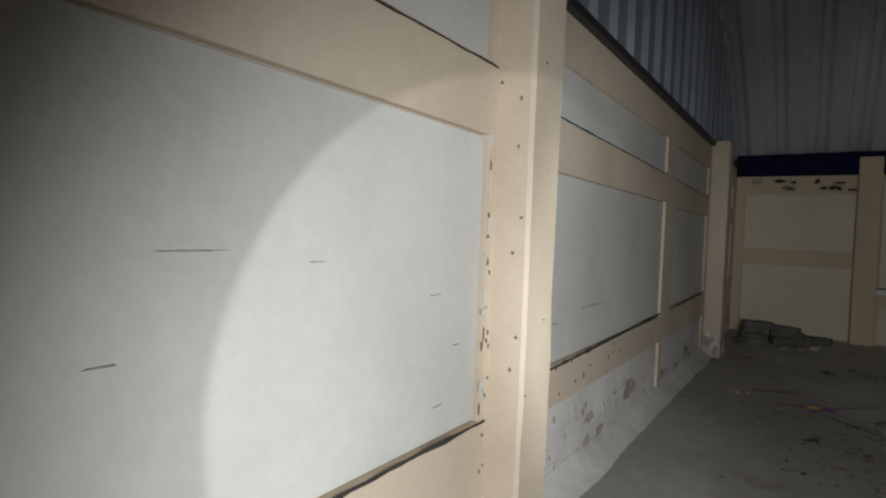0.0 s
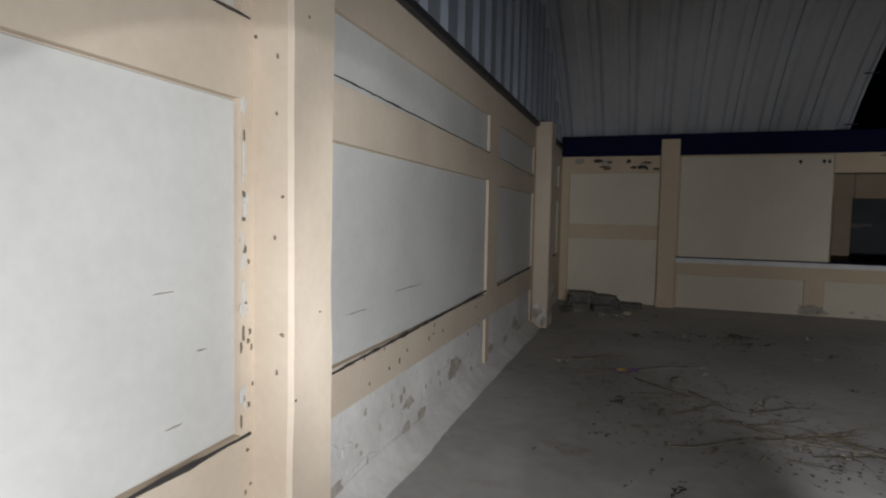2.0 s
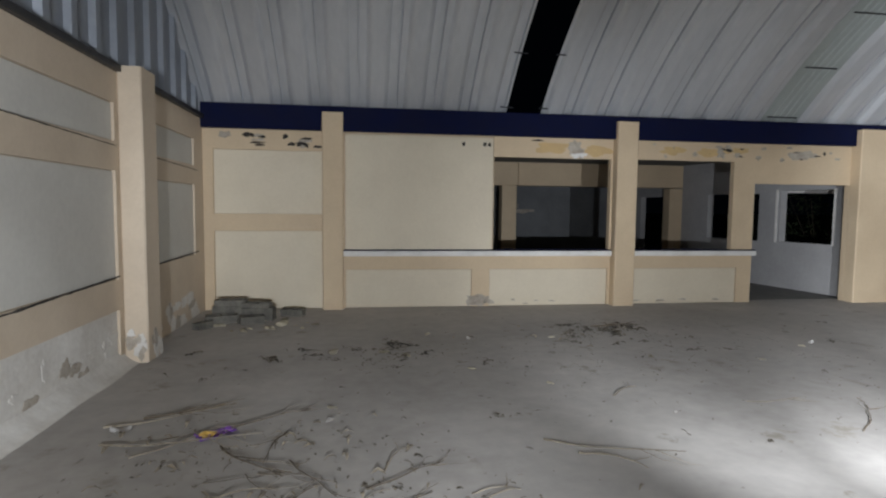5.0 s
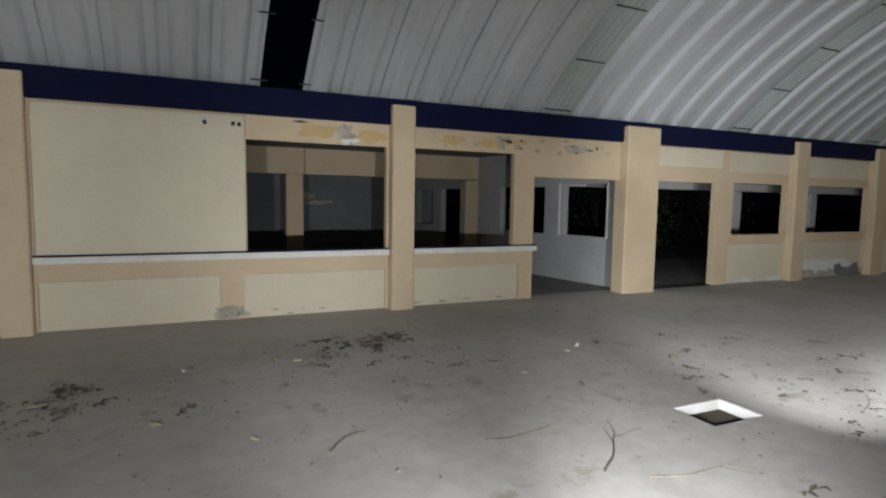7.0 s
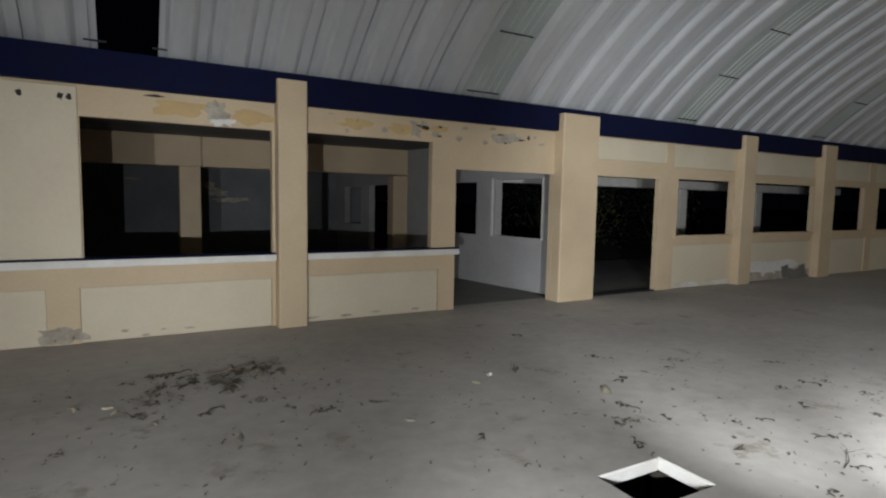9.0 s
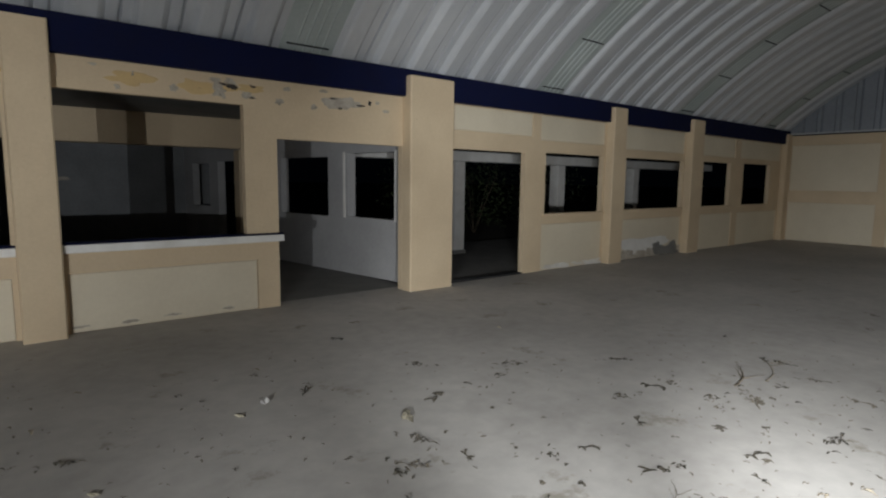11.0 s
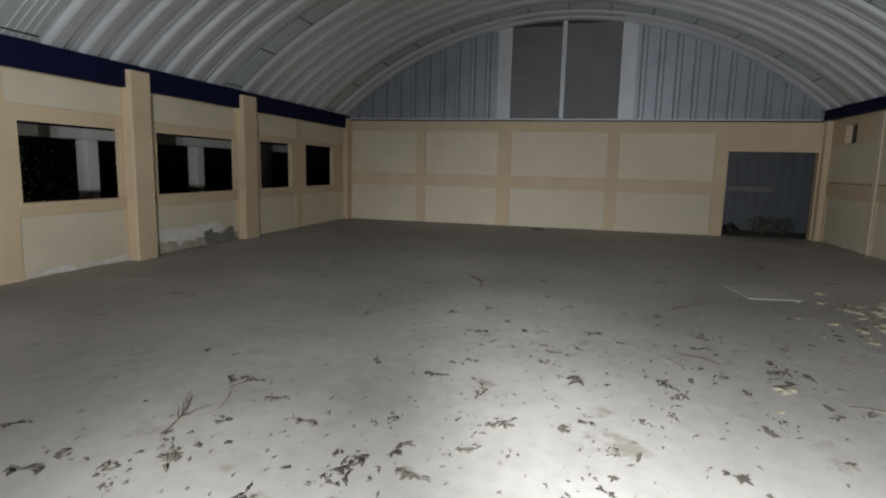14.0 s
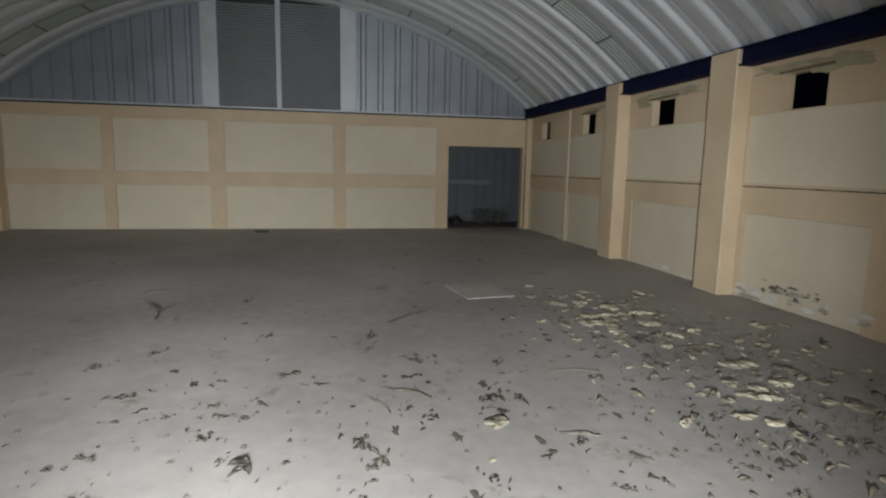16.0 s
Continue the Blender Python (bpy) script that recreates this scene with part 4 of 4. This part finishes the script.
def concrete_block(x, y, z, a, sx, sy, sz):
    """A hollow building block: shell with two cavities."""
    bm = bmesh.new()
    w = 0.035
    spans = [((0, 0), (sx, w)), ((0, sy - w), (sx, sy)), ((0, w), (w, sy - w)), ((sx / 2 - w / 2, w), (sx / 2 + w / 2, sy - w)), ((sx - w, w), (sx, sy - w))]
    for (ax, ay), (bx, by) in spans:
        r = bmesh.ops.create_cube(bm, size=1.0)
        for v in r["verts"]:
            v.co = (ax + (v.co.x + 0.5) * (bx - ax), ay + (v.co.y + 0.5) * (by - ay), (v.co.z + 0.5) * sz)
    for v in bm.verts:
        v.co += Vector((G.uniform(-1, 1), G.uniform(-1, 1), G.uniform(-0.5, 0.5) if v.co.z > 0.02 else 0)) * 0.006
    ob = tagged(part("concrete_block", bm, BLOCK), "weathered grey concrete block heaped in the corner", "concrete block", "blocks heaped in the corner")
    ob.matrix_world = pose(x, y, z, 0, 0, a)


for row in ((-1.0, 10.02, 0.0, 6, 0.40, 0.20, 0.17), (-0.60, 9.90, 0.0, -6, 0.40, 0.20, 0.17), (-1.0, 9.70, 0.0, 14, 0.38, 0.19, 0.10), (-0.98, 10.04, 0.172, 3, 0.40, 0.20, 0.08),
            (-0.62, 9.93, 0.172, -10, 0.38, 0.18, 0.06), (-0.55, 9.62, 0.0, 20, 0.30, 0.15, 0.10), (-0.98, 9.36, 0.0, 60, 0.22, 0.12, 0.08), (-0.14, 10.2, 0.0, -12, 0.3, 0.16, 0.09)):
    concrete_block(*row)
for k in range(22):
    s = G.uniform(0.4, 1.1)
    c = copy_thing(chunks[k % 4], pose(G.uniform(-1.0, 0.4), G.uniform(9.2, 10.3), 0, 0, 0, G.uniform(0, 360)))
    c.scale = (s, s, s)

# crumpled wrapper
def film(name, material, parent, w, h, phase, lift):
    n, vs, fs = 9, [], []
    for i in range(n + 1):
        for j in range(n + 1):
            x, y = (i / n - 0.5) * w, (j / n - 0.5) * h
            vs.append((x, y, lift + 0.02 + 0.05 * abs(noise.noise((x * 16 + phase, y * 16, phase)))))
    for i in range(n):
        for j in range(n):
            q = i * (n + 1) + j
            fs.append((q, q + 1, q + n + 2, q + n + 1))
    return mesh_ob(name, vs, fs, material, parent)


wrapper = tagged(new("wrapper"), "crumpled purple and yellow plastic wrapper among dry twigs", "wrapper")
film("film", PURPLE, wrapper, 0.26, 0.12, 1.0, -0.015)
p = film("printed_patch", YELLOW, wrapper, 0.12, 0.08, 1.0, -0.006)
p.location = (-0.05, -0.01, 0.0)
wrapper.matrix_world = pose(0.02, 6.08, 0, 0, 0, 35)
for x, y, s, a in ((-0.62, 6.2, 0.13, 20), (0.75, 6.2, 0.06, 70), (2.2, 8.6, 0.05, 10), (3.3, 6.1, 0.04, 50), (6.1, 8.0, 0.05, 0)):
    bit = tagged(film("paper_scrap", PAPER, None, s, s * 0.6, x, -0.016), "small crumpled scrap of white paper litter", "paper scrap", "paper scraps on the floor")
    bit.matrix_world = pose(x, y, 0, 0, 0, a)

board = tagged(new("board"), "flat pale board lying on the concrete floor", "board")
box("sheet", (-0.42, -0.32, 0.002), (0.42, 0.32, 0.012), DULL, board, bevel=0.003)
board.matrix_world = pose(14.6, 1.6, 0, 0, 0, 8)
flat = tagged(new("dark_mat"), "small dark rag lying by the end wall", "rag")
film("cloth", STEEL, flat, 0.5, 0.3, 3.0, -0.016)
flat.matrix_world = pose(21.4, 5.08, 0, 0, 0, 10)

# things in the passage and the growth outside
sack = chunk(G, 0.42, STEEL, "sack", "dark slumped sack on the passage floor", "sack")
sack.matrix_world = pose(23.5, -0.02, -0.01, 0, 0, 30) @ Matrix.Diagonal((1, 1, 1.7, 1))


def shrub(name, x, y, z, r, h, leaves, label, category="shrub"):
    thing = tagged(new(name), label, category)
    for k in range(5):
        a = 1.257 * k + G.uniform(-0.3, 0.3)
        bm = bmesh.new()
        tube_bm(bm, [(0.03 * math.cos(a), 0.03 * math.sin(a), 0), (r * 0.3 * math.cos(a), r * 0.3 * math.sin(a), h * 0.45), (r * 0.6 * math.cos(a), r * 0.6 * math.sin(a), h * 0.85)], [0.02, 0.014, 0.006])
        part("stem", bm, TWIG, thing)
    bm = bmesh.new()
    for _ in range(leaves):
        a, q, zz = G.uniform(0, 6.28), G.random() ** 0.6, G.uniform(0.1, 1.0)
        c = Vector((math.cos(a) * r * q * (0.6 + 0.5 * math.sin(zz * 3)), math.sin(a) * r * q * (0.6 + 0.5 * math.sin(zz * 3)), zz * h))
        d = Vector((G.uniform(-1, 1), G.uniform(-1, 1), G.uniform(-0.6, 0.8))).normalized()
        s = d.cross(Vector((G.uniform(-1, 1), G.uniform(-1, 1), 1))).normalized()
        L = G.uniform(0.06, 0.16) * (1 if h > 1 else 0.5)
        vv = [bm.verts.new(c), bm.verts.new(c + d * L * 0.5 + s * L * 0.2), bm.verts.new(c + d * L), bm.verts.new(c + d * L * 0.5 - s * L * 0.2)]
        bm.faces.new(vv)
    part("foliage", bm, GREEN, thing)
    thing.matrix_world = pose(x, y, z)


shrub("shrub", 14.2, 17.0, -0.12, 1.3, 2.4, 1500, "dark leafy shrub in the night yard")
shrub("shrub", 16.8, 17.8, -0.12, 1.4, 2.2, 1300, "dark leafy shrub in the night yard")
shrub("shrub", 20.5, 18.2, -0.12, 1.5, 2.3, 1300, "dark leafy shrub in the night yard")
shrub("weed", 23.4, -0.8, -0.01, 0.4, 0.45, 320, "low green weed growing on the passage floor", "weed")
shrub("weed", 23.5, -1.35, -0.01, 0.3, 0.4, 220, "low green weed growing on the passage floor", "weed")

# salt bloom, flakes and knocks low on the west wall
W = random.Random(11)
for k in range(46):
    u = W.uniform(2.2, 7.8)
    patch(wall_a, FA, u, W.uniform(0.03, 0.42) ** 1.2, W.uniform(0.06, 0.3), W.uniform(0.04, 0.16), 0.021, (SALT, BARE, SALT)[k % 3], W, rough=0.45)
for k in range(18):
    patch(wall_a, FA, W.uniform(2.2, 5.4), W.uniform(0.12, 0.5), W.uniform(0.015, 0.05), W.uniform(0.02, 0.06), 0.020, BARE, W, "dirt_fleck", rough=0.45)
for k in range(14):
    patch(wall_a, FA, W.uniform(2.2, 5.4), W.uniform(0.56, 0.76), W.uniform(0.01, 0.03), W.uniform(0.01, 0.04), -0.001, GRIME, W, "dirt_fleck", rough=0.45)
for u, z, w in ((0.55, 1.45, 0.12), (0.9, 1.42, 0.05), (1.42, 1.30, 0.06), (0.2, 1.05, 0.16), (1.45, 0.93, 0.06), (1.55, 1.12, 0.03), (0.4, 1.25, 0.05)):
    patch(wall_a0, FA0, u, z, w, 0.004, 0.017, BARE, W, "scratch", rough=0.6)
for u, z, w in ((3.6, 1.05, 0.4), (2.9, 1.0, 0.2)):
    patch(wall_a, FA, u, z, w, 0.007, 0.022, BARE, W, "scratch", rough=0.5)
